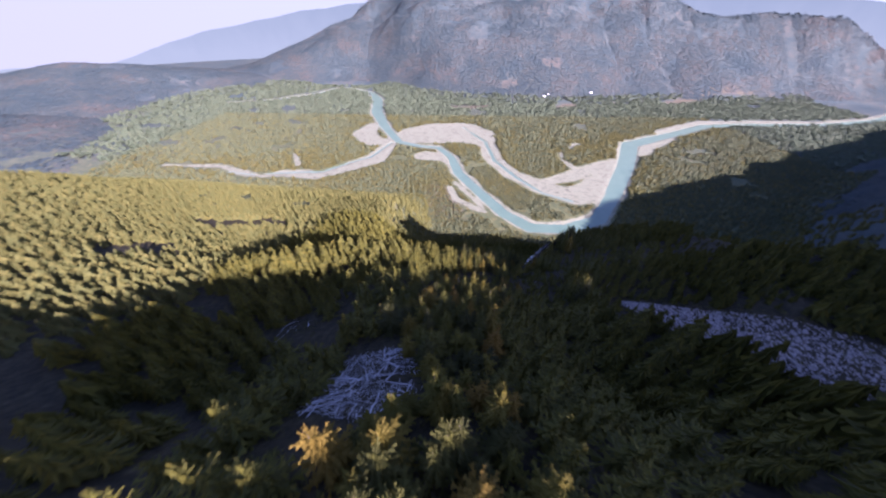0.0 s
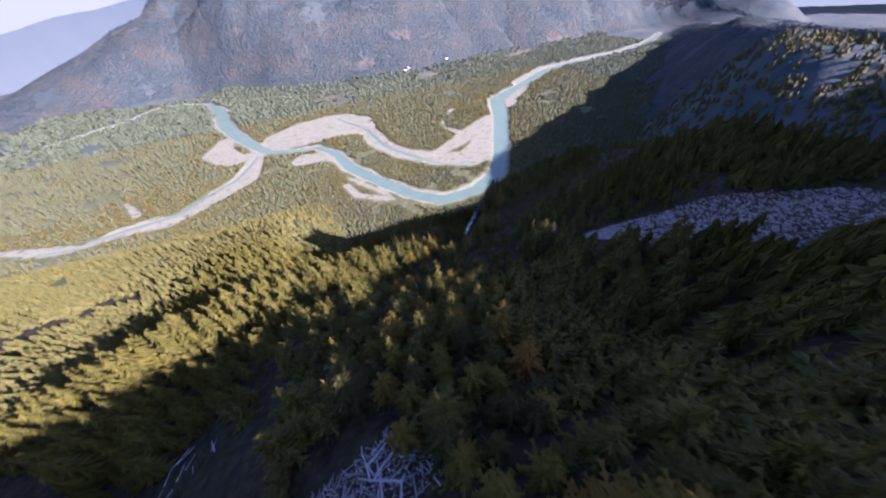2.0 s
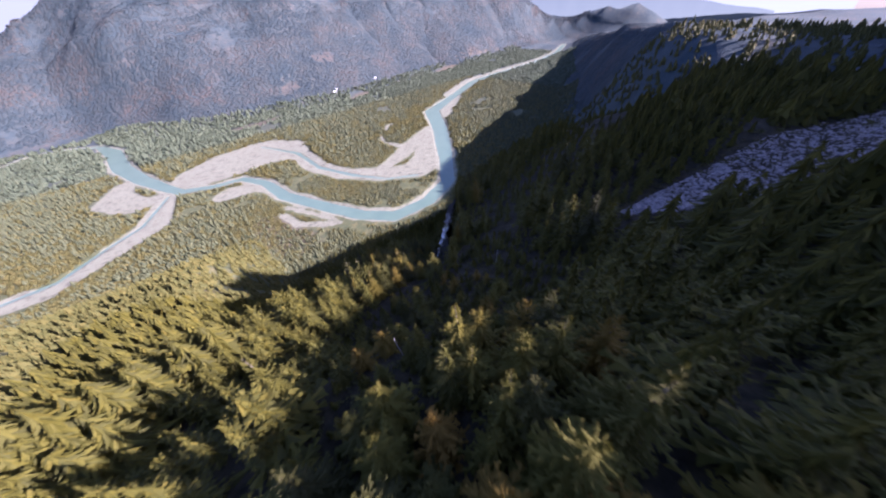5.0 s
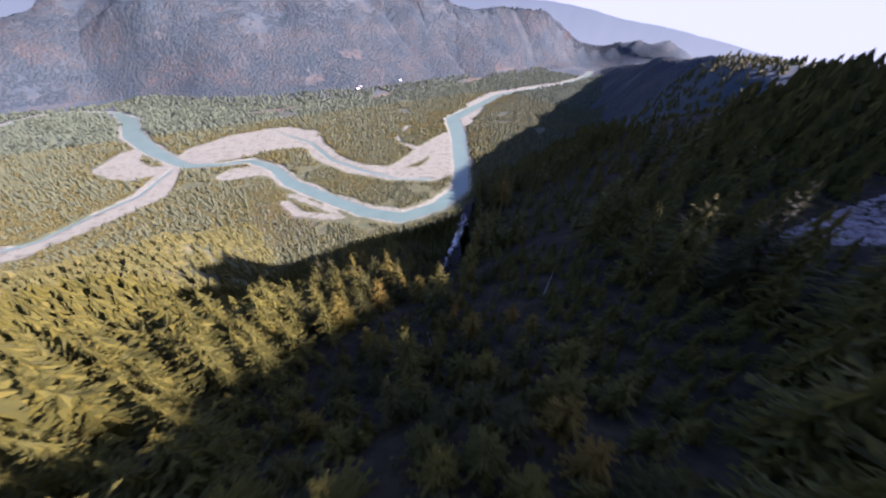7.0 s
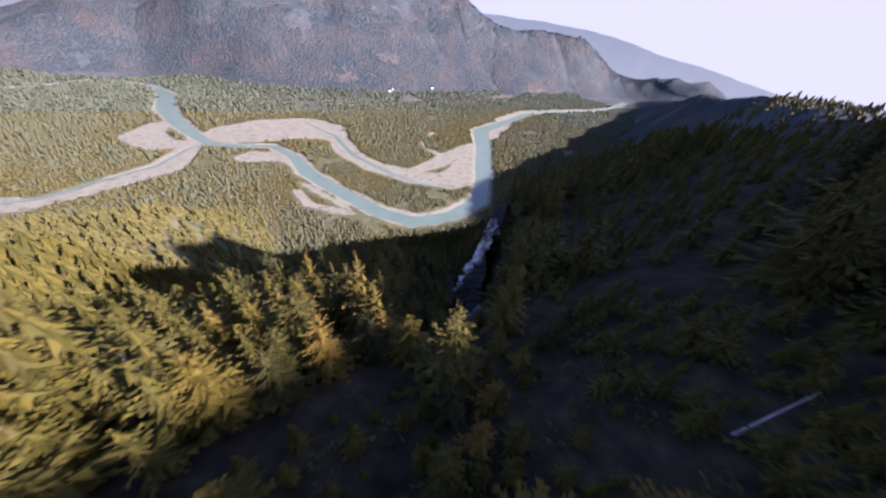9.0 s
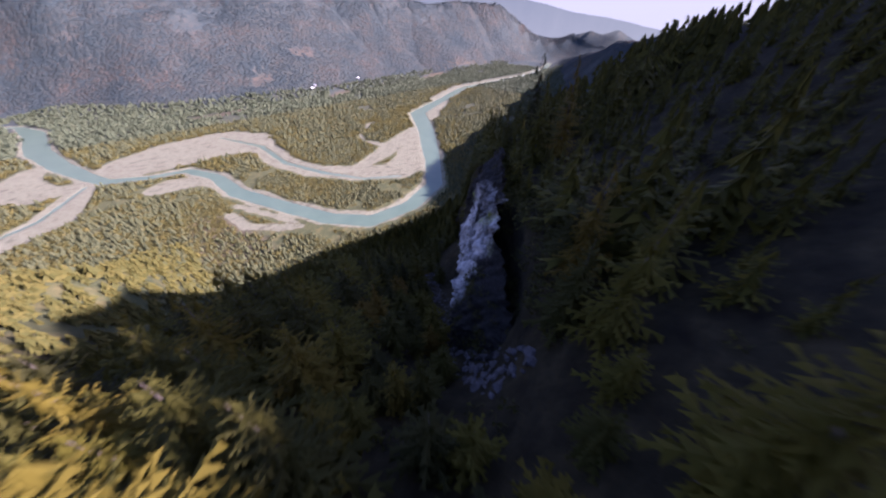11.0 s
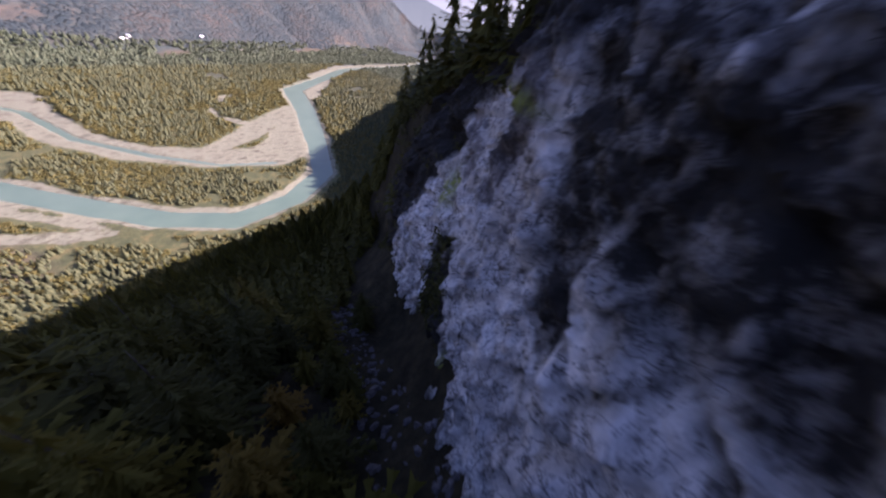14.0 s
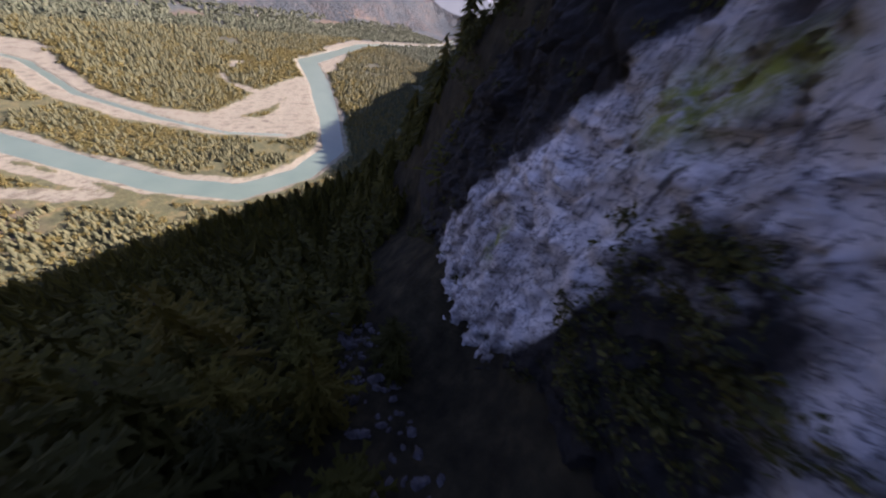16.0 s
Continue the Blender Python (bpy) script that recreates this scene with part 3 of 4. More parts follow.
def cliff_mesh():
    ys, vs = np.linspace(160, 244, 310), np.linspace(0, 1, 200)
    Y, V = np.meshgrid(ys, vs, indexing="ij")
    top = lerp_profile(Y, [(160, 284), (171, 292), (176, 295), (182, 297.5), (195, 300), (206, 294), (220, 282), (232, 267), (244, 250)])
    base = lerp_profile(Y, [(160, 264), (168, 250), (180, 240), (195, 232), (210, 222), (225, 214), (235, 210), (244, 206)])
    Z = base + (top - base) * V - 5
    u = (Y - 160) * 1.27
    skew_u, skew_z = u * 0.8 + Z * 0.6, Z * 0.8 - u * 0.6
    lie = lerp_profile(Y, [(165, 5), (175, 5), (185, 2.4), (191, 0.6), (202, -3.5), (227, -3.5)])
    YW = Y + 0.615 * (lie + 1.8)
    out = lie + 7.0 * (0.5 - V) + 1.5 * np.abs(fbm(u, Z * 0.3, 5.5, 4)) + 2.6 * fbm(u + 9, Z, 26, 3) + 1.6 * np.abs(fbm(skew_u, skew_z * 3, 14, 4)) - 1.2 * np.abs(fbm(skew_u * 0.5 + 80, skew_z * 2.2, 8, 3))
    slab = np.floor(5 * vnoise(skew_u / 8.5 + 3, skew_z / 4.2)) / 5
    blocks = np.floor(4 * vnoise(skew_u / 3.2, skew_z / 1.6 + 40)) / 4
    saw = np.mod(skew_z / 3.4 + 0.9 * fbm(skew_u, skew_z, 18, 3), 1.0)
    hollow = smooth(0.25, 0.6, fbm(u + 60, Z * 1.3, 11, 3))
    out = out + 0.9 * slab + 0.5 * blocks + 0.5 * saw - 1.6 * hollow + 0.3 * fbm(u, Z, 1.4, 3) + 1.0 * facets(u + 0.35 * Z, Z, 4.2, 7.5, 21) + 0.75 * facets(u + 0.5 * Z, Z, 1.5, 3.2, 22) + 0.35 * facets(u, Z, 0.8, 1.5, 23)
    # dark clefts that part the near shoulder of the face from the rest
    fray = 1.3 * fbm(u, Z * 0.5, 5, 4)
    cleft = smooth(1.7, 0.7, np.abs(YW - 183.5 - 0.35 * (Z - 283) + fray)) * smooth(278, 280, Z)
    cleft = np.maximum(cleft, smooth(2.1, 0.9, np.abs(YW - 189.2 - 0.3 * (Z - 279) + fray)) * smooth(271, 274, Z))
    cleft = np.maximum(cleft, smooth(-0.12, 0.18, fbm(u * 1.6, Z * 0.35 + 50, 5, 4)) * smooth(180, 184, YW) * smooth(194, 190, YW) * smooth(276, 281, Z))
    out = out - 1.3 * cleft
    # joints that part the near shoulder into large blocks
    wob_j = 0.9 * fbm(u + 30, Z, 9, 3)
    joint = np.minimum(np.abs(np.mod((Y * 0.95 + Z * 0.42 + wob_j) / 5.6, 1) - 0.5) * 5.6, np.abs(np.mod((Z * 0.9 - Y * 0.5 + wob_j) / 4.3, 1) - 0.5) * 4.3)
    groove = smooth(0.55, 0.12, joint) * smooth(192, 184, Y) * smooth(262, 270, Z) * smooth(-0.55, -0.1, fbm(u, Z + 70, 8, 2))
    out = out - 0.8 * groove
    ends = smooth(154, 164, Y) * smooth(243, 224, Y)
    out = out * ends - 5 * (1 - ends) - 2.0 * smooth(0.9, 1.0, V)
    x = cliff_x(Y) - 0.788 * out
    yy = Y + 0.615 * out
    n = np.arange(Y.size).reshape(Y.shape)
    q = np.stack([n[:-1, :-1], n[:-1, 1:], n[1:, 1:], n[1:, :-1]], -1).reshape(-1, 4)
    FACE.extend([x, yy, Z])
    me_ = mesh_from("rock_face", np.stack([x, yy, Z], -1).reshape(-1, 3), q)
    pale_low = lerp_profile(YW, [(160, 276), (172, 266), (180, 261.5), (184, 257.5), (188, 252.5), (192, 251.5), (194, 250.5), (195, 256), (197, 262), (199.7, 264), (201.4, 259), (202.5, 250), (205.8, 237.5), (211, 231), (216, 233), (220, 237)])
    pale_high = lerp_profile(YW, [(160, 280), (174, 288.5), (178, 290.7), (182, 291.4), (184.4, 290), (193, 288), (199, 286), (204.5, 280.5), (207.5, 275), (210, 267.5), (216, 256), (220, 245)])
    near_edge = (YW - lerp_profile(Z, [(250, 179), (262, 182), (268, 180), (277, 179.6), (283, 179.6), (286.5, 178.2), (289, 179), (291.5, 183)])) * 1.3
    edge_in = np.minimum(np.minimum(np.minimum(Z - pale_low, pale_high - Z), (221 - YW) * 1.2), near_edge)
    MOSS.append(smooth(2.0, -2.0, edge_in))
    # clefts, grooves and one patch take the same dark colour as the surround
    floats(me_, "dark_rock", (0.9 * smooth(-1.5, -5.0, edge_in) + np.maximum(np.maximum(smooth(2.0, -2.0, edge_in), np.maximum(0.95 * cleft, 0.7 * groove)), smooth(0.3, 0.55, bump(YW, Z, 198.6, 258.5, 3.4, 7.5, 1.0, -12)))).ravel())
    growth = sum(bump(YW, Z, cy_, cz_, ry2, rz2, 1.0) for cy_, cz_, ry2, rz2 in ((205.3, 268.6, 1.9, 2.4), (203, 271, 1.0, 1.4), (211, 252, 0.8, 2.5), (193, 253, 0.7, 2.2), (183, 289, 1.2, 1.2), (177.5, 287.5, 1.0, 1.2), (175.2, 289.3, 1.1, 0.9), (179, 290.6, 0.8, 0.7), (175.5, 284.5, 0.5, 0.5), (178, 281.5, 0.4, 0.4), (196, 284, 2.2, 0.7)))
    floats(me_, "lichen", np.clip(growth * 1.3, 0, 1).ravel())
    return me_


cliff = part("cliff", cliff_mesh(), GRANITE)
tagged(cliff, "pale weathered granite cliff with yellow-green lichen above a gully", "cliff")


# ---------------------------------------------------------------- trees
def crown_tris(h, seed, whorls=18, arms=8, twigs=6, spread=0.21, bare=0.12):
    """A narrow fir crown: whorls of drooping boughs, each with twigs on both sides."""
    r = np.random.default_rng(seed)
    tris = []
    for i in range(whorls):
        f = (i + 0.6 * r.random()) / whorls
        z0 = h * (bare + (0.99 - bare) * f)
        reach = h * (spread * (1 - f) ** 0.8 * (0.75 + 0.5 * r.random()) + 0.012)
        count = max(4, int(arms * (1 - 0.45 * f)))
        for k in range(count):
            a = 2 * math.pi * (k + r.random() * 0.8) / count + i
            ln = reach * (0.65 + 0.6 * r.random())
            d = np.array([math.cos(a), math.sin(a), 0.0])
            s = np.array([-d[1], d[0], 0.0])
            lift = 0.25 * f - 0.42 * (1 - f) - 0.15 * r.random()
            nodes = [np.array([0, 0, z0]) + d * ln * t + np.array([0, 0, ln * (lift * t + 0.22 * t * t)]) for t in np.linspace(0.05, 1, twigs + 1)]
            for j in range(twigs):
                p0, p1 = nodes[j], nodes[j + 1]
                w = ln * 0.34 * (1 - 0.75 * (j + 0.5) / twigs) * (0.7 + 0.6 * r.random())
                fall = np.array([0, 0, -w * (0.25 + 0.35 * r.random())])
                ahead = (p1 - p0) * (0.9 + 0.5 * r.random())
                tris += [(p0, p1, p0 + s * w + ahead + fall), (p1, p0, p0 - s * w + ahead + fall)]
            tris.append((nodes[-2] + s * 0.05 * ln, nodes[-1] + d * 0.06 * ln, nodes[-2] - s * 0.05 * ln))
    return np.array(tris)


def tier_fir(r, tiers, sides, spread):
    """A fir of drooping tiers, each a star of bough tips round the stem."""
    tris = []
    for i in range(tiers):
        f = i / tiers
        z1, rad = min(1.0, f + 1.9 / tiers), spread * (1 - f) ** 0.85
        off = np.array([0.02 * r.normal(), 0.02 * r.normal(), 0.0])
        rim = []
        for k in range(2 * sides):
            a = (k + 0.7 * r.random()) * math.pi / sides + i
            q = rad * ((0.8 + 0.5 * r.random()) if k % 2 else (0.35 + 0.2 * r.random()))
            rim.append(np.array([q * math.cos(a), q * math.sin(a), f + (0.02 if k % 2 else 0.07) + 0.03 * r.random()]))
        tris += [(rim[k] + off, rim[(k + 1) % (2 * sides)] + off, np.array([0, 0, z1]) + off) for k in range(2 * sides)]
    return np.array(tris)


def conifer_crown(h, seed, **shape):
    inner = tier_fir(np.random.default_rng(seed), 14, 7, 0.45 * shape["spread"]) * h * np.array([1, 1, 0.94]) + np.array([0, 0, 0.05 * h])
    v = np.concatenate([crown_tris(h, seed, **shape), inner]).reshape(-1, 3)
    return mesh_from("crown", v, np.arange(len(v)).reshape(-1, 3))


def trunk_mesh(h, radius, seed, sides=7):
    r = np.random.default_rng(seed)
    rows = np.array([0, 0.15, 0.4, 0.7, 0.97])
    verts = []
    for f in rows:
        for k in range(sides):
            a = 2 * math.pi * k / sides
            rad = radius * (1 - 0.93 * f) * (1.35 if f == 0 else 1) * (0.9 + 0.2 * r.random())
            verts.append((rad * math.cos(a), rad * math.sin(a), h * f - (0.8 if f == 0 else 0)))
    faces = [(i * sides + k, i * sides + (k + 1) % sides, (i + 1) * sides + (k + 1) % sides, (i + 1) * sides + k) for i in range(len(rows) - 1) for k in range(sides)]
    return smooth_faces(mesh_from("trunk", verts, faces))


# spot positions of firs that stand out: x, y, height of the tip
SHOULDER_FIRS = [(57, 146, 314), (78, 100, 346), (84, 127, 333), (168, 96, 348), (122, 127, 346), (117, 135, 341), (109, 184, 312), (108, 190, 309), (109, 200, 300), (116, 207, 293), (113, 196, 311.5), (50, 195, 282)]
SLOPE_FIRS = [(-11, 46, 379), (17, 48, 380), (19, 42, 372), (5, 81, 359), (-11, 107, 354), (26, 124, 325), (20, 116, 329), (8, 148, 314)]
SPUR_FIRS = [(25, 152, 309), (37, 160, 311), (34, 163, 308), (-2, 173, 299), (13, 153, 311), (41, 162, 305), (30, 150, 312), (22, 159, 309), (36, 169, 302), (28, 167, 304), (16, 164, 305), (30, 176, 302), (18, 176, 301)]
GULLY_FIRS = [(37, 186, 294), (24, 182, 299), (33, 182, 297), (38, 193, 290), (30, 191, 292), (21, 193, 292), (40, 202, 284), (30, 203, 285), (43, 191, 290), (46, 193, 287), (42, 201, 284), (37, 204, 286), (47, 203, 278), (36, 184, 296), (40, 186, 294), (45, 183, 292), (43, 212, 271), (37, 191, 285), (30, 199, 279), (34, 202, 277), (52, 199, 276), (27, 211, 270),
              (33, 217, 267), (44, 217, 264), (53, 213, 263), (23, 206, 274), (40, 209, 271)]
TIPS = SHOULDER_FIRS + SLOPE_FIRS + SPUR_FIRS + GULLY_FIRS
WALKED = [(0, 0, 0), (-6, 30, 0), (-3, 58, 0), (13, 93, 0), (24, 113, 0), (42, 145, 0), (56, 172, 0), (72, 193, 0), (84, 210, 0)]
WALKED_Z = [450, 427, 403, 369, 349, 322, 302, 283, 268]
CLEARING = [(-25, 22, 11), (-20, 36, 16), (-22, 48, 11)]
CLEARING_2 = [(-80, 74, 7), (-70, 84, 6)]
CREEK = [(60, 158, 3), (66, 173, 4), (80, 196, 4), (96, 223, 4), (104, 238, 2)]
SCREE_LINE = [(100, 98, 2), (113, 88, 9), (130, 73, 18), (150, 60, 25), (172, 45, 29), (198, 25, 30)]


def walked_height(x, y):
    t = np.interp(np.asarray(y, float), [w[1] for w in WALKED], WALKED_Z)
    return np.where(strip(x, y, WALKED) < 9, t - 5.0, 1e9)


def open_ground(x, y):
    return (strip(x, y, CLEARING) < 0) | (strip(x, y, CLEARING_2) < 0) | (strip(x, y, SCREE_LINE) < 1.5) | (strip(x, y, CREEK) < -1.5)


def on_cliff(x, y, pad=0.0):
    d = (x - cliff_x(y)) * 0.788
    return (y > 158) & (y < 245) & (d > -9 - pad) & (d < 5 + pad)


def scatter(x0, x1, y0, y1, step, seed):
    r = np.random.default_rng(seed)
    X, Y = np.meshgrid(np.arange(x0, x1, step), np.arange(y0, y1, step), indexing="ij")
    X, Y = X + (r.random(X.shape) - 0.5) * step * 0.95, Y + (r.random(X.shape) - 0.5) * step * 0.95
    return X.ravel(), Y.ravel()


tx, ty = scatter(-150, 300, 4, 330, 5.3, 3)
keep = ~open_ground(tx, ty) & ~on_cliff(tx, ty) & (fbm(tx, ty, 34, 3) > -0.52 + 0.55 * smooth(-32, -50, tx) * smooth(112, 96, ty))
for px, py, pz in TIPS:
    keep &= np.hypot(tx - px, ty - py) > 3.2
tx, ty = tx[keep], ty[keep]
tz = height(tx, ty)
th = 8.5 + 9.5 * rng.random(len(tx)) ** 1.2 + 4.0 * fbm(tx, ty, 45, 3) + 3.0 * smooth(230, 320, ty)
th = np.where((tx > 44) & (tx < 80) & (ty > 112) & (ty < 152), np.minimum(th, 5.5), th)
th = np.where((tx > 85) & (tx < 175) & (ty > 132) & (ty < 184), np.minimum(th, 6.5), th)
th = th + 3.0 * bump(tx, ty, 5, 172, 40, 26, 1.0) + 3.0 * bump(tx, ty, -60, 145, 60, 22, 1.0) + 5.0 * bump(tx, ty, 36, 204, 18, 16, 1.0)
th = np.where((tx > -5) & (tx < 72) & (ty > 90) & (ty < 138), np.minimum(th, np.where(tx > 46, 5.5, 8.0)), th)
# the tree tops along the shoulder sink towards the cliff
out_d, out_az = np.hypot(tx - 42, ty - 145), np.degrees(np.arctan2(tx - 42, ty - 145))
crown_line = 322.5 + out_d * lerp_profile(out_az, [(44, -0.27), (49, -0.229), (62, -0.10), (75, -0.015), (84, 0.005), (92, 0.07)])
th = np.where((out_az > 42) & (out_az < 92) & (tx > 75), np.minimum(th, np.maximum(crown_line - tz, 3.6)), th)
# the firs along the ridge behind the scree stand to one line
brow = (tx > 85) & (ty > 80) & (ty < 160)
th = np.where(brow, np.minimum(th, np.maximum(343.5 + 0.16 * (tx - 156) - 0.45 * np.clip(ty - 130, 0, 40) - tz, 4.0)), th)
th = np.minimum(th, walked_height(tx, ty) - tz)
ok = th > 3.5
tx, ty, tz, th = tx[ok], ty[ok], tz[ok], th[ok]
near_d = strip(tx, ty, WALKED)
order = np.argsort(near_d)
hero, rest = order[:274], order[274:]

BASES = []
for k in range(6):
    hh = 10.0
    base = new("fir_tree")
    trunk = part("trunk", trunk_mesh(hh, 0.17, 40 + k), BARK, base, "grey-brown trunk")
    part("crown", conifer_crown(hh, 60 + k, whorls=18 + k % 3, arms=8, twigs=4, spread=(0.22, 0.27, 0.3, 0.24, 0.28, 0.33)[k]), NEEDLE, base)
    tagged(base, "slender subalpine fir on the steep slope", "tree", "firs on the slope")
    BASES.append(base)

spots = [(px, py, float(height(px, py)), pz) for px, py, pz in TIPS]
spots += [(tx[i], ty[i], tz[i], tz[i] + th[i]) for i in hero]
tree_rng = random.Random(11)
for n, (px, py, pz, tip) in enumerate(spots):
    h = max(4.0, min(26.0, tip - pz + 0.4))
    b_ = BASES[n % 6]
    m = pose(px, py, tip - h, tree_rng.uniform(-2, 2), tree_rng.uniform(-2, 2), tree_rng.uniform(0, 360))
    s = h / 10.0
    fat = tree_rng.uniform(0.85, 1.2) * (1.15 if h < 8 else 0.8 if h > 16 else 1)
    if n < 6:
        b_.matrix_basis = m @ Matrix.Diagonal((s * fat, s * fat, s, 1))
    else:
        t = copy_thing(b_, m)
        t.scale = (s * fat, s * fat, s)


def forest(name, xs, ys, zs, hs, shapes, material_, label, category="forest", lean=None):
    """Many trees joined into one mesh; shapes: triangles of trees one metre high."""
    r = np.random.default_rng(len(xs))
    out = []
    pick, turn = r.integers(0, len(shapes), len(xs)), r.random(len(xs)) * 2 * math.pi
    fat = 0.8 + 0.5 * r.random(len(xs))
    for k, shape in enumerate(shapes):
        idx = np.nonzero(pick == k)[0]
        if len(idx) == 0:
            continue
        c, s = np.cos(turn[idx]), np.sin(turn[idx])
        v = shape.reshape(-1, 3)
        X = (v[None, :, 0] * c[:, None] - v[None, :, 1] * s[:, None]) * (hs[idx] * fat[idx])[:, None] + xs[idx][:, None]
        Y = (v[None, :, 0] * s[:, None] + v[None, :, 1] * c[:, None]) * (hs[idx] * fat[idx])[:, None] + ys[idx][:, None]
        Z = v[None, :, 2] * hs[idx][:, None] + zs[idx][:, None]
        if lean is not None:
            Z = Z + (X - xs[idx][:, None]) * lean[0][idx][:, None] + (Y - ys[idx][:, None]) * lean[1][idx][:, None]
        out.append(np.stack([X, Y, Z], -1).reshape(-1, 3))
    v = np.concatenate(out)
    me_ = mesh_from(name, v, np.arange(len(v)).reshape(-1, 3))
    return tagged(part(name, me_, material_), label, category, kind="stuff")


LOW = [tier_fir(np.random.default_rng(90 + k), 11, 8, 0.2 + 0.025 * k) for k in range(6)]
MIDDLE = [tier_fir(np.random.default_rng(110 + k), 5, 6, 0.21 + 0.025 * k) for k in range(6)]
beside = rest[near_d[rest] < 60]
mid_d = np.where((tx < -30) & (ty > 90) & (ty < 300), 165, 95)
close = rest[(near_d[rest] >= 60) & (near_d[rest] < mid_d[rest])]
remote = rest[near_d[rest] >= mid_d[rest]]
forest("slope_forest_far", tx[remote], ty[remote], tz[remote] - 0.3, th[remote], MIDDLE, NEEDLE_MANY, "fir forest further along the steep mountain flank")
RICH = [np.concatenate([crown_tris(1.0, 190 + k, whorls=12, arms=6, twigs=3, spread=0.22 + 0.025 * k, bare=0.07), tier_fir(np.random.default_rng(190 + k), 10, 6, 0.1 + 0.012 * k)]) for k in range(6)]
forest("slope_forest_near", tx[beside], ty[beside], tz[beside] - 0.3, th[beside], RICH, NEEDLE_MANY, "dense young firs close together on the steep slope")
forest("slope_forest", tx[close], ty[close], tz[close] - 0.3, th[close], LOW, NEEDLE_MANY, "dense fir forest on the steep mountain flank")


def tiny_fir(r):
    """A few tiers of ragged cones."""
    tris = []
    for z0, z1, rad in ((0.05, 0.55, 0.2), (0.3, 0.8, 0.145), (0.58, 1.02, 0.085)):
        a0 = r.random() * 6
        rim = [np.array([rad * (0.7 + 0.6 * r.random()) * math.cos(a0 + k * 2 * math.pi / 6), rad * (0.7 + 0.6 * r.random()) * math.sin(a0 + k * 2 * math.pi / 6), z0 + 0.08 * r.random()]) for k in range(6)]
        tris += [(rim[k], rim[(k + 1) % 6], np.array([0, 0, z1])) for k in range(6)]
    return np.array(tris)


def round_crown(r):
    """A lumpy broadleaf crown of overlapping clumps."""
    ico = bmesh.new()
    bmesh.ops.create_icosphere(ico, subdivisions=1, radius=1)
    base = np.array([[v.co[:] for v in f.verts] for f in ico.faces])
    ico.free()
    tris = []
    for k in range(3):
        c = np.array([0.16 * r.normal(), 0.16 * r.normal(), 0.5 + 0.16 * r.normal()])
        q = base * (0.2 + 0.1 * r.random()) * np.array([1, 1, 1.15])
        tris.append(q * (0.85 + 0.3 * r.random((len(q), 1, 1))) + c)
    return np.concatenate(tris)


FIRS = [tiny_fir(np.random.default_rng(200 + k)) * np.array([1.6, 1.6, 0.95]) for k in range(6)]
ROUND = [round_crown(np.random.default_rng(300 + k))[::2] * np.array([1.5, 1.5, 0.85]) for k in range(6)]

# small firs crowding the hollow
qx2, qy2 = scatter(-8, 78, 86, 141, 3.4, 71)
keep = ~open_ground(qx2, qy2) & (fbm(qx2, qy2, 18, 3) > -0.35)
qx2, qy2 = qx2[keep], qy2[keep]
forest("sapling_firs", qx2, qy2, height(qx2, qy2) - 0.2, 2.2 + 3.6 * rng.random(len(qx2)), LOW, NEEDLE_MANY, "small firs crowding the shaded hollow")

# lower slopes and the bench on the left
sx, sy = scatter(-900, 1000, 60, 860, 9.2, 5)
ex, ey = scatter(-480, 60, 90, 450, 5.8, 6)
keep = ~((sx > -480) & (sx < 60) & (sy > 90) & (sy < 450)) & (rng.random(len(sx)) < np.where(sx > 300, 0.42, 1.0))
sx, sy = np.concatenate([sx[keep], ex]), np.concatenate([sy[keep], ey])
keep = ~((sx > -150) & (sx < 300) & (sy < 330))
sx, sy = sx[keep], sy[keep]
sz = height(sx, sy)
keep = (sz > 5) & (fbm(sx, sy, 60, 3) > -0.42)
sx, sy, sz = sx[keep], sy[keep], sz[keep]
sh = np.where((sx > -480) & (sx < 60) & (sy < 450), 7 + 7 * rng.random(len(sx)), 9 + 9 * rng.random(len(sx)))
MIDFIR = [tier_fir(np.random.default_rng(120 + k), 4, 4, 0.27 + 0.03 * k) for k in range(5)]
forest("lower_forest", sx, sy, sz, sh, MIDFIR, LOWER_NEEDLE, "green and yellowing conifer forest on the lower slopes")

# the valley floor
vx, vy = scatter(-1250, 1500, 440, 1700, 10.5, 9)
ox, oy = scatter(-520, 560, 440, 1150, 6.8, 10)
ix, iy = scatter(-60, 560, 540, 1010, 5.0, 11)
keep = ~((vx > -520) & (vx < 560) & (vy < 1150))
core = (ox > -60) & (oy > 540) & (oy < 1010)
vx, vy = np.concatenate([vx[keep], ox[~core], ix]), np.concatenate([vy[keep], oy[~core], iy])
vz = height(vx, vy)
g, w_ = gravel_sd(vx, vy), water_sd(vx, vy)
patch = fbm(vx, vy, 170, 4)
shore = gravel_sd(vx + 5, vy + 15)
keep = (vz < 45) & (vz > -0.8) & (g > 5) & (w_ > 6) & (shore > 0) & (patch + 0.3 * fbm(vx, vy, 40, 2) > -0.5)
for fld in (FIELD, FIELD_2, PASTURE):
    keep &= strip(vx, vy, fld) > 4
vx, vy, vz, g, patch = vx[keep], vy[keep], vz[keep], g[keep], patch[keep]
leafy = (rng.random(len(vx)) < np.clip(0.85 - g / 260 + 0.6 * patch, 0.3, 0.95))
vh = np.where((vx > -520) & (vx < 560) & (vy < 1150), 6.5 + 6 * rng.random(len(vx)), 9 + 7 * rng.random(len(vx)))
vh = np.where((vx > -60) & (vx < 560) & (vy > 540) & (vy < 1010), 4.5 + 5 * rng.random(len(vx)) ** 1.5, vh)
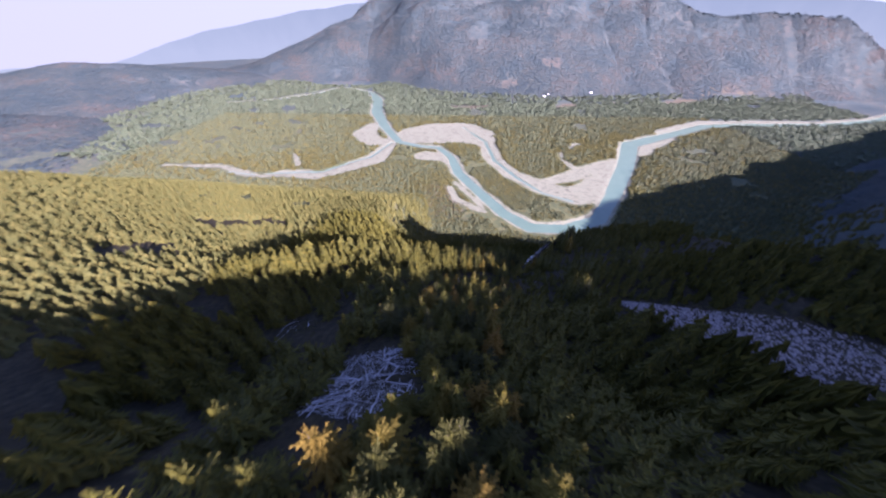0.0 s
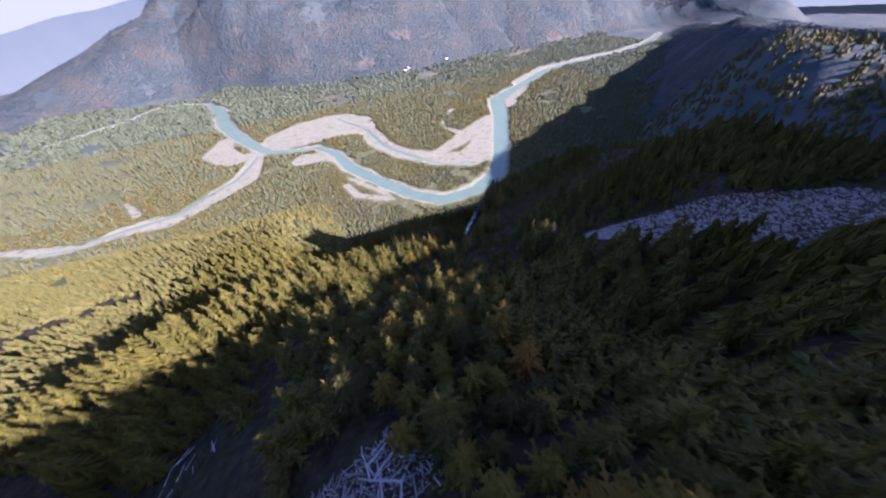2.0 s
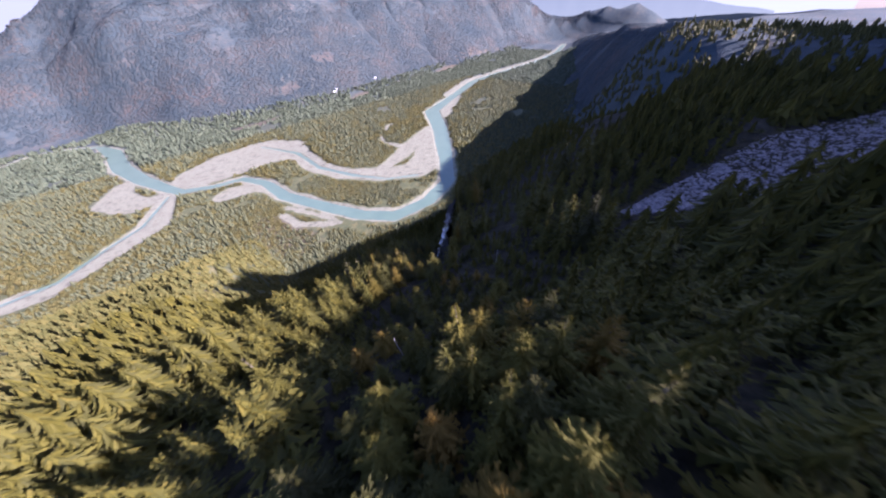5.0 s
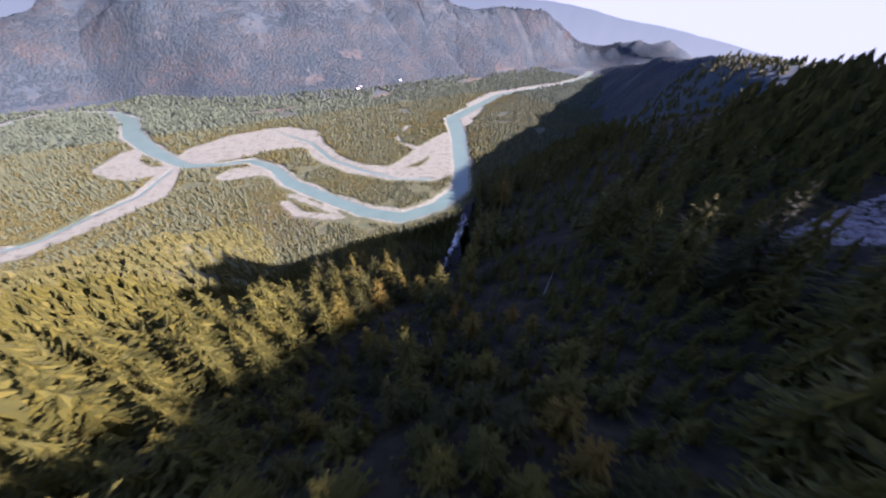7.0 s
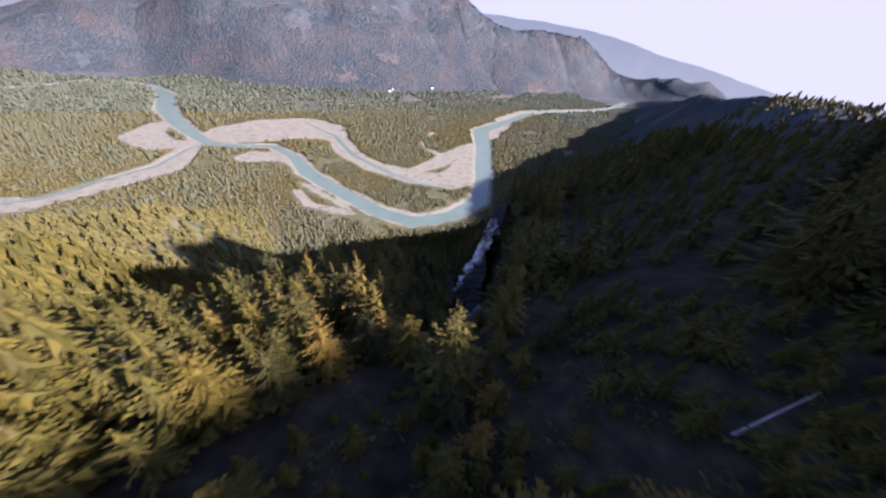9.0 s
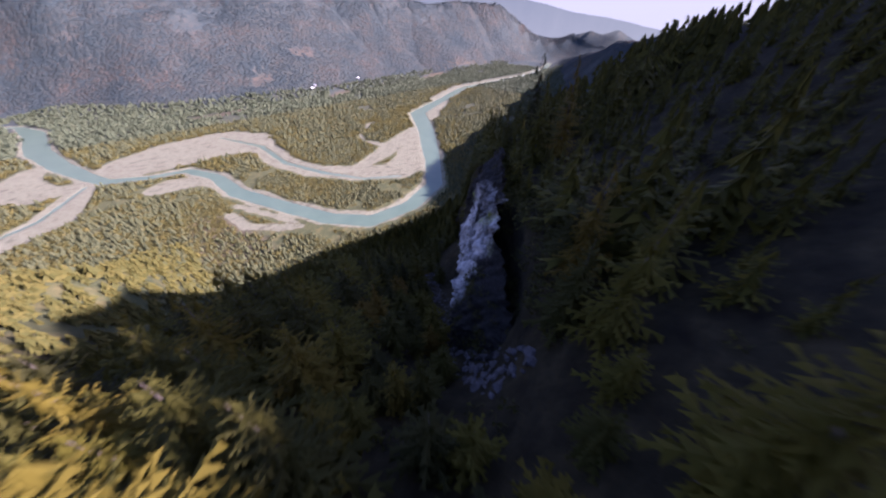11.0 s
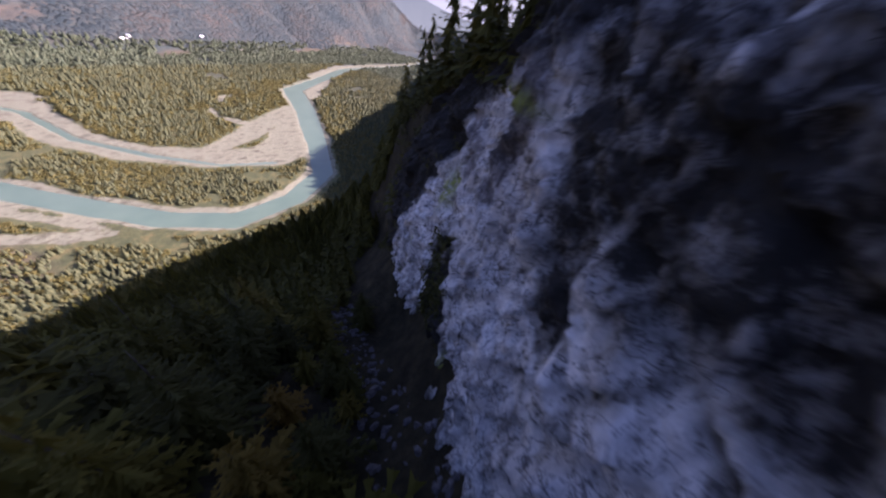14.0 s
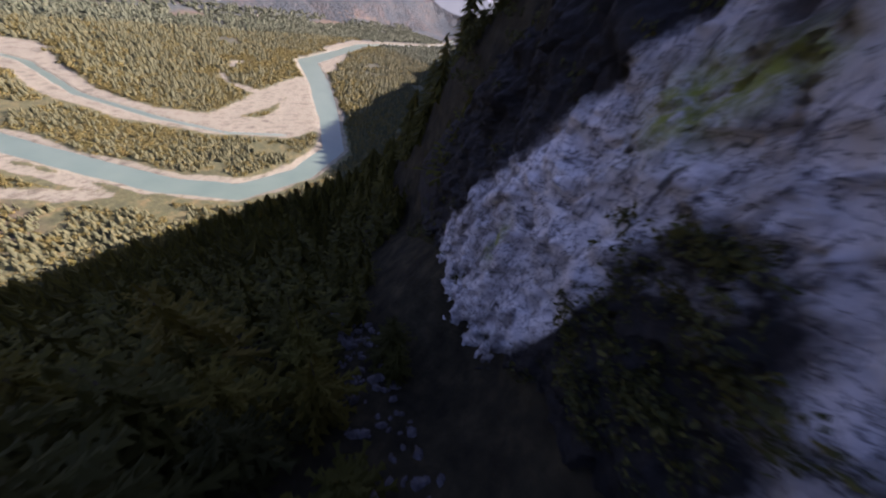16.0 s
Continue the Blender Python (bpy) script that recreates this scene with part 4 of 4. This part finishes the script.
forest("valley_conifers", vx[~leafy], vy[~leafy], vz[~leafy], vh[~leafy] * 1.15, FIRS, VALLEY_FIR, "dark conifers standing on the valley floor")
forest("valley_broadleaf", vx[leafy], vy[leafy], vz[leafy] - 2, vh[leafy] * 0.95, ROUND, VALLEY_LEAF, "yellowing cottonwoods along the river and its islands")

# woods further off, up the valley and on the foot of the mountain
fx, fy = scatter(-1700, 2500, 1000, 2500, 17.0, 21)
keep = ~((fx > -1250) & (fx < 1500) & (fy < 1700))
fx, fy = fx[keep], fy[keep]
fz = height(fx, fy)
g, w_ = gravel_sd(fx, fy), water_sd(fx, fy)
keep = (fz > -0.8) & ((fz > 20) | ((g > 6) & (w_ > 8))) & (fz < 34) & (fbm(fx, fy, 200, 4) > -0.45)
for fld in (FIELD, FIELD_2, PASTURE):
    keep &= strip(fx, fy, fld) > 5
fx, fy, fz = fx[keep], fy[keep], fz[keep]
forest("far_woods", fx, fy, fz - 2, 15 + 9 * rng.random(len(fx)), [s * np.array([1.3, 1.3, 1]) for s in FIRS] + [s * np.array([1.3, 1.3, 1]) for s in ROUND[:3]], FAR_WOODS, "grey-green woods across the valley under the mountain, slight distance haze in their colour")


def far_fir(r):
    """A low ragged mound of canopy, for woods far off."""
    a0 = r.random() * 6
    rim = [np.array([1.55 * (0.75 + 0.5 * r.random()) * math.cos(a0 + k * 1.2566), 1.55 * (0.75 + 0.5 * r.random()) * math.sin(a0 + k * 1.2566), 0.1 * r.random()]) for k in range(5)]
    return np.array([(rim[k], rim[(k + 1) % 5], np.array([0.15 * r.normal(), 0.15 * r.normal(), 0.55])) for k in range(5)])


# the woods that cover the opposite mountain, the low hills and the range up the valley
hx, hy = scatter(-2900, 3300, 600, 3500, 16.5, 61)
rx2, ry2 = scatter(420, 2500, -500, 1500, 17.0, 62)
hx, hy = np.concatenate([hx, rx2]), np.concatenate([hy, ry2])
hz = height(hx, hy)
keep = (hz > 18) & (hz < 1000) & (fbm(hx, hy, 300, 5, 0.6) > -0.42 + 0.25 * smooth(500, 1000, hz)) & ((hy > 1700) | (hx < -900) | ((hx > 1000) | (hy > 860) | (hy < 60)) & (hx > 420))
bare_at = smooth(0.45, 0.62, bump(hx, hy, 455, 2195, 75, 60, 1) + bump(hx, hy, 765, 2350, 80, 60, 1) + 0.35 * fbm(hx, hy, 120, 4))
keep &= rng.random(len(hx)) > 0.85 * bare_at
hx, hy, hz = hx[keep], hy[keep], hz[keep]
tilt = ((height(hx + 9, hy) - height(hx - 9, hy)) / 18, (height(hx, hy + 9) - height(hx, hy - 9)) / 18)
forest("hill_woods", hx, hy, hz - 1.0, 7 + 3.5 * rng.random(len(hx)), [far_fir(np.random.default_rng(400 + k)) for k in range(6)], HAZED_HILL_WOODS, "mixed woods covering the mountain across the valley, blue-grey distance haze in their colour", lean=tilt)


# ---------------------------------------------------------------- scree, creek bed and boulders
def stone_tris(seed):
    """A rough angular block about one metre across."""
    r = np.random.default_rng(seed)
    ico = bmesh.new()
    bmesh.ops.create_icosphere(ico, subdivisions=1, radius=0.5)
    pts = np.array([v.co[:] for v in ico.verts]) * (0.65 + 0.6 * r.random((len(ico.verts), 1))) * np.array([1.2, 0.9, 0.65])
    ico.verts.ensure_lookup_table()
    tris_ = np.array([[pts[v.index] for v in f.verts] for f in ico.faces])
    ico.free()
    return tris_


STONES = [stone_tris(500 + k) for k in range(7)]


def along(pts, n, seed, spread=1.0):
    """Random places within a bent strip."""
    r = np.random.default_rng(seed)
    seg = r.integers(0, len(pts) - 1, n)
    t, side = r.random(n), (r.random(n) * 2 - 1) * spread
    p = np.array(pts, float)
    a, b2 = p[seg], p[seg + 1]
    d = b2[:, :2] - a[:, :2]
    nrm = np.stack([-d[:, 1], d[:, 0]], -1) / np.hypot(d[:, 0], d[:, 1])[:, None]
    w = a[:, 2] + (b2[:, 2] - a[:, 2]) * t
    q = a[:, :2] + d * t[:, None] + nrm * (side * w)[:, None]
    return q[:, 0], q[:, 1]


cx, cy = along(SCREE_LINE, 6500, 31)
forest("scree", cx, cy, height(cx, cy) + 0.05, 0.4 + 1.1 * rng.random(len(cx)) ** 3, STONES, SCREE, "grey angular talus blocks covering an open chute", "scree")
cx, cy = along(CREEK, 600, 33)
forest("creek_stones", cx, cy, height(cx, cy) + 0.1, 0.4 + 1.2 * rng.random(len(cx)) ** 2, STONES, SHADED_CREEK_STONE, "tumbled stones in a steep dry gully bed, gully shade in their colour", "stones")

BOULDERS = [mesh_from("boulder", s.reshape(-1, 3), np.arange(len(s) * 3).reshape(-1, 3)) for s in STONES]
for b_ in BOULDERS:
    b_.materials.append(SCREE)
bx, by = along(SCREE_LINE, 130, 35, 0.9)
bz = height(bx, by)
boulder_rng = random.Random(5)
for n in range(len(bx)):
    ob = new("boulder", BOULDERS[n % 7])
    s = boulder_rng.uniform(1.2, 2.6)
    ob.matrix_basis = pose(bx[n], by[n], bz[n] + 0.12 * s, boulder_rng.uniform(-25, 25), boulder_rng.uniform(-25, 25), boulder_rng.uniform(0, 360)) @ Matrix.Diagonal((s, s, s, 1))
    tagged(ob, "large angular grey talus boulder in the chute", "boulder", "boulders in the chute")


# ---------------------------------------------------------------- shrubs
def shrub_tris(seed, leaves=110):
    r = np.random.default_rng(seed)
    tris_ = []
    for k in range(leaves):
        a, e = r.random() * 2 * math.pi, r.random() ** 0.6
        c = np.array([0.5 * math.cos(a) * math.sqrt(1 - (e - 0.25) ** 2), 0.5 * math.sin(a) * math.sqrt(1 - (e - 0.25) ** 2), 0.62 * e]) * (0.55 + 0.5 * r.random())
        u, v = r.normal(size=3) * 0.045, r.normal(size=3) * 0.055
        tris_ += [(c - u, c + u, c + v), (c + u * 0.8, c - v * 0.6, c - u)]
    return np.array(tris_)


SMALL = [shrub_tris(720 + k, 55) * 1.1 for k in range(5)]
ux, uy = scatter(-140, 270, 6, 300, 3.8, 41)
edge_ = np.minimum(np.minimum(strip(ux, uy, CLEARING), strip(ux, uy, CLEARING_2)), strip(ux, uy, SCREE_LINE))
keep = ((edge_ > -3.0) & (edge_ < 5.0) | (rng.random(len(ux)) < np.where((ux > -10) & (ux < 75) & (uy > 85) & (uy < 140), 0.6, 0.14))) & ~on_cliff(ux, uy, -3.0) & (strip(ux, uy, CREEK) > 0.5)
ux, uy = ux[keep], uy[keep]
forest("undergrowth", ux, uy, height(ux, uy) - 0.1, 1.2 + 1.8 * rng.random(len(ux)), SMALL, BUSH, "low autumn shrubs between the firs and round the clearings", "undergrowth")
# clinging along the rim and on the ledges of the cliff
ry_ = 156 + 80 * rng.random(620)
rx_ = cliff_x(ry_) + 1.5 + 12 * rng.random(620)
forest("cliff_shrubs", rx_, ry_, height(rx_, ry_) - 0.3, 1.2 + 2.0 * rng.random(620), SMALL, BUSH, "dark shrubs clinging along the rim of the cliff", "shrubs")
# and in the dark hollow and the mossy seams of the face
FX, FY, FZ = FACE
pick = np.nonzero((np.hypot((FY - 200.5) / 3.6, (FZ - 258.5) / 7) < 1).ravel())[0]
pick = rng.choice(pick, 150)
seam = rng.choice(np.nonzero((MOSS[0] > 0.9).ravel() & (FZ.ravel() > 232))[0], 170)
foot = rng.choice(np.nonzero((MOSS[0] > 0.8).ravel() & (FY.ravel() < 184) & (FZ.ravel() < 284))[0], 260)
pick = np.concatenate([pick, seam, foot])
forest("ledge_shrubs", FX.ravel()[pick], FY.ravel()[pick], FZ.ravel()[pick] - 0.4, np.concatenate([1.0 + 1.2 * rng.random(150), 0.8 + 1.2 * rng.random(170), 1.0 + 1.3 * rng.random(260)]), SMALL, BUSH, "dark shrubs rooted in the ledges of the rock face", "shrubs")


# ---------------------------------------------------------------- dead wood
def log_mesh(seed):
    """A broken, slightly bent trunk one metre long, lying along x."""
    r = np.random.default_rng(seed)
    sides, rows = 7, 6
    verts = []
    for i in range(rows):
        f = i / (rows - 1)
        off = np.array([0.012 * r.normal(), 0.012 * r.normal()])
        for k in range(sides):
            a = 2 * math.pi * k / sides
            rad = 0.026 * (1 - 0.55 * f) * (0.85 + 0.3 * r.random())
            verts.append((f - 0.5 + (0.02 * r.normal() if i in (0, rows - 1) else 0), off[0] + rad * math.cos(a), off[1] + rad * math.sin(a)))
    faces = [(i * sides + k, i * sides + (k + 1) % sides, (i + 1) * sides + (k + 1) % sides, (i + 1) * sides + k) for i in range(rows - 1) for k in range(sides)]
    return smooth_faces(mesh_from("log", verts, faces))


LOGS = [log_mesh(800 + k) for k in range(5)]
for b_ in LOGS:
    b_.materials.append(DEADWOOD)


def lay_log(x, y, length, turn, n):
    """Lays a log on the slope between the heights of its two ends."""
    c, s = math.cos(radians(turn)), math.sin(radians(turn))
    z0, z1 = float(height(x - c * length / 2, y - s * length / 2)), float(height(x + c * length / 2, y + s * length / 2))
    tilt = -math.degrees(math.atan2(z1 - z0, length))
    ob = new("fallen_log", LOGS[n % 5])
    ob.matrix_basis = pose(x, y, (z0 + z1) / 2 + 0.2, 0, tilt, turn) @ Matrix.Diagonal((length, length * 0.85, length * 0.85, 1))
    return tagged(ob, "bleached fallen trunk lying in the slash of the clearing", "log", "fallen logs")


lx, ly = along(CLEARING, 52, 51, 0.9)
log_rng = random.Random(8)
for n in range(len(lx)):
    lay_log(lx[n], ly[n], log_rng.uniform(3.0, 10.0), log_rng.choice((80, 95, 110, 25, 160)) + log_rng.uniform(-18, 18), n)
lx, ly = along(CLEARING_2, 10, 52, 0.9)
for n in range(len(lx)):
    lay_log(lx[n], ly[n], log_rng.uniform(3.0, 7.0), log_rng.uniform(40, 120), n)
STICK = np.array([[(-0.5, -0.014, 0), (0.5, -0.008, 0.01), (0.5, 0.008, 0.03)], [(-0.5, -0.014, 0), (0.5, 0.008, 0.03), (-0.5, 0.014, 0.03)], [(-0.5, 0.014, 0.03), (0.5, 0.008, 0.03), (0.1, 0, -0.02)]])
qx, qy = along(CLEARING, 1300, 53)
forest("slash", qx, qy, height(qx, qy) + 0.15, 0.8 + 2.6 * rng.random(len(qx)), [STICK], DEADWOOD, "broken grey branches strewn over the clearing", "slash")

for x_, y_, h_, lean in ((-2, 72, 7, 8), (9, 100, 9, -4), (60, 122, 8, 3), (75, 110, 9, 14), (33, 128, 7, -6), (97, 110, 8, 5), (-30, 90, 8, 10)):
    snag = part("dead_snag", trunk_mesh(h_, 0.14, int(h_ * 10 + x_)), DEADWOOD)
    snag.matrix_basis = pose(x_, y_, float(height(x_, y_)) - 0.2, lean, lean / 2, 40)
    tagged(snag, "bare grey dead trunk standing among the firs", "snag", "dead snags")


# ---------------------------------------------------------------- farm buildings under the mountain
def block(sx_, sy_, sz_, z0=0.0):
    bm = bmesh.new()
    bmesh.ops.create_cube(bm, size=1)
    bmesh.ops.scale(bm, vec=(sx_, sy_, sz_), verts=bm.verts)
    bmesh.ops.translate(bm, vec=(0, 0, z0 + sz_ / 2), verts=bm.verts)
    return bm


def farm_building(x, y, turn, ln, wd, eave, rise, label):
    base = new("farm_building")
    base.matrix_basis = pose(x, y, float(height(x, y)), 0, 0, turn)
    part("wall", block(ln, wd, eave + 1.5, -1.5), SIDING, base)
    bm = bmesh.new()
    hl, hw = ln / 2 + 0.8, wd / 2 + 0.8
    ends = [[bm.verts.new((sx_ * hl, yy, zz)) for yy, zz in ((-hw, eave + 0.02), (0, eave + rise), (hw, eave + 0.02), (hw, eave - 0.3), (0, eave + rise - 0.35), (-hw, eave - 0.3))] for sx_ in (-1, 1)]
    for k in range(6):
        bm.faces.new((ends[0][k], ends[1][k], ends[1][(k + 1) % 6], ends[0][(k + 1) % 6]))
    bm.faces.new(ends[0][::-1])
    bm.faces.new(ends[1])
    part("roof", bm, WHITE, base, "white metal gable roof")
    for k in range(int(ln / 6)):
        win = part("window", block(1.8, 0.12, 1.5, 1.4), PANE, base)
        win.location = (-ln / 2 + 3 + 6 * k, -wd / 2 - 0.03, 0)
    return tagged(base, label, "building", "farm buildings")


farm_building(663, 2046, 25, 26, 11, 5, 4, "long white-roofed farm building at the forest edge")
farm_building(688, 2066, 110, 14, 8, 4, 3, "smaller white-roofed barn beside the farm field")
farm_building(980, 2090, 10, 15, 9, 4, 3, "white-roofed house among trees under the mountain")
farm_building(1120, 2020, 70, 12, 8, 4, 3, "small white-roofed cabin in the valley woods")
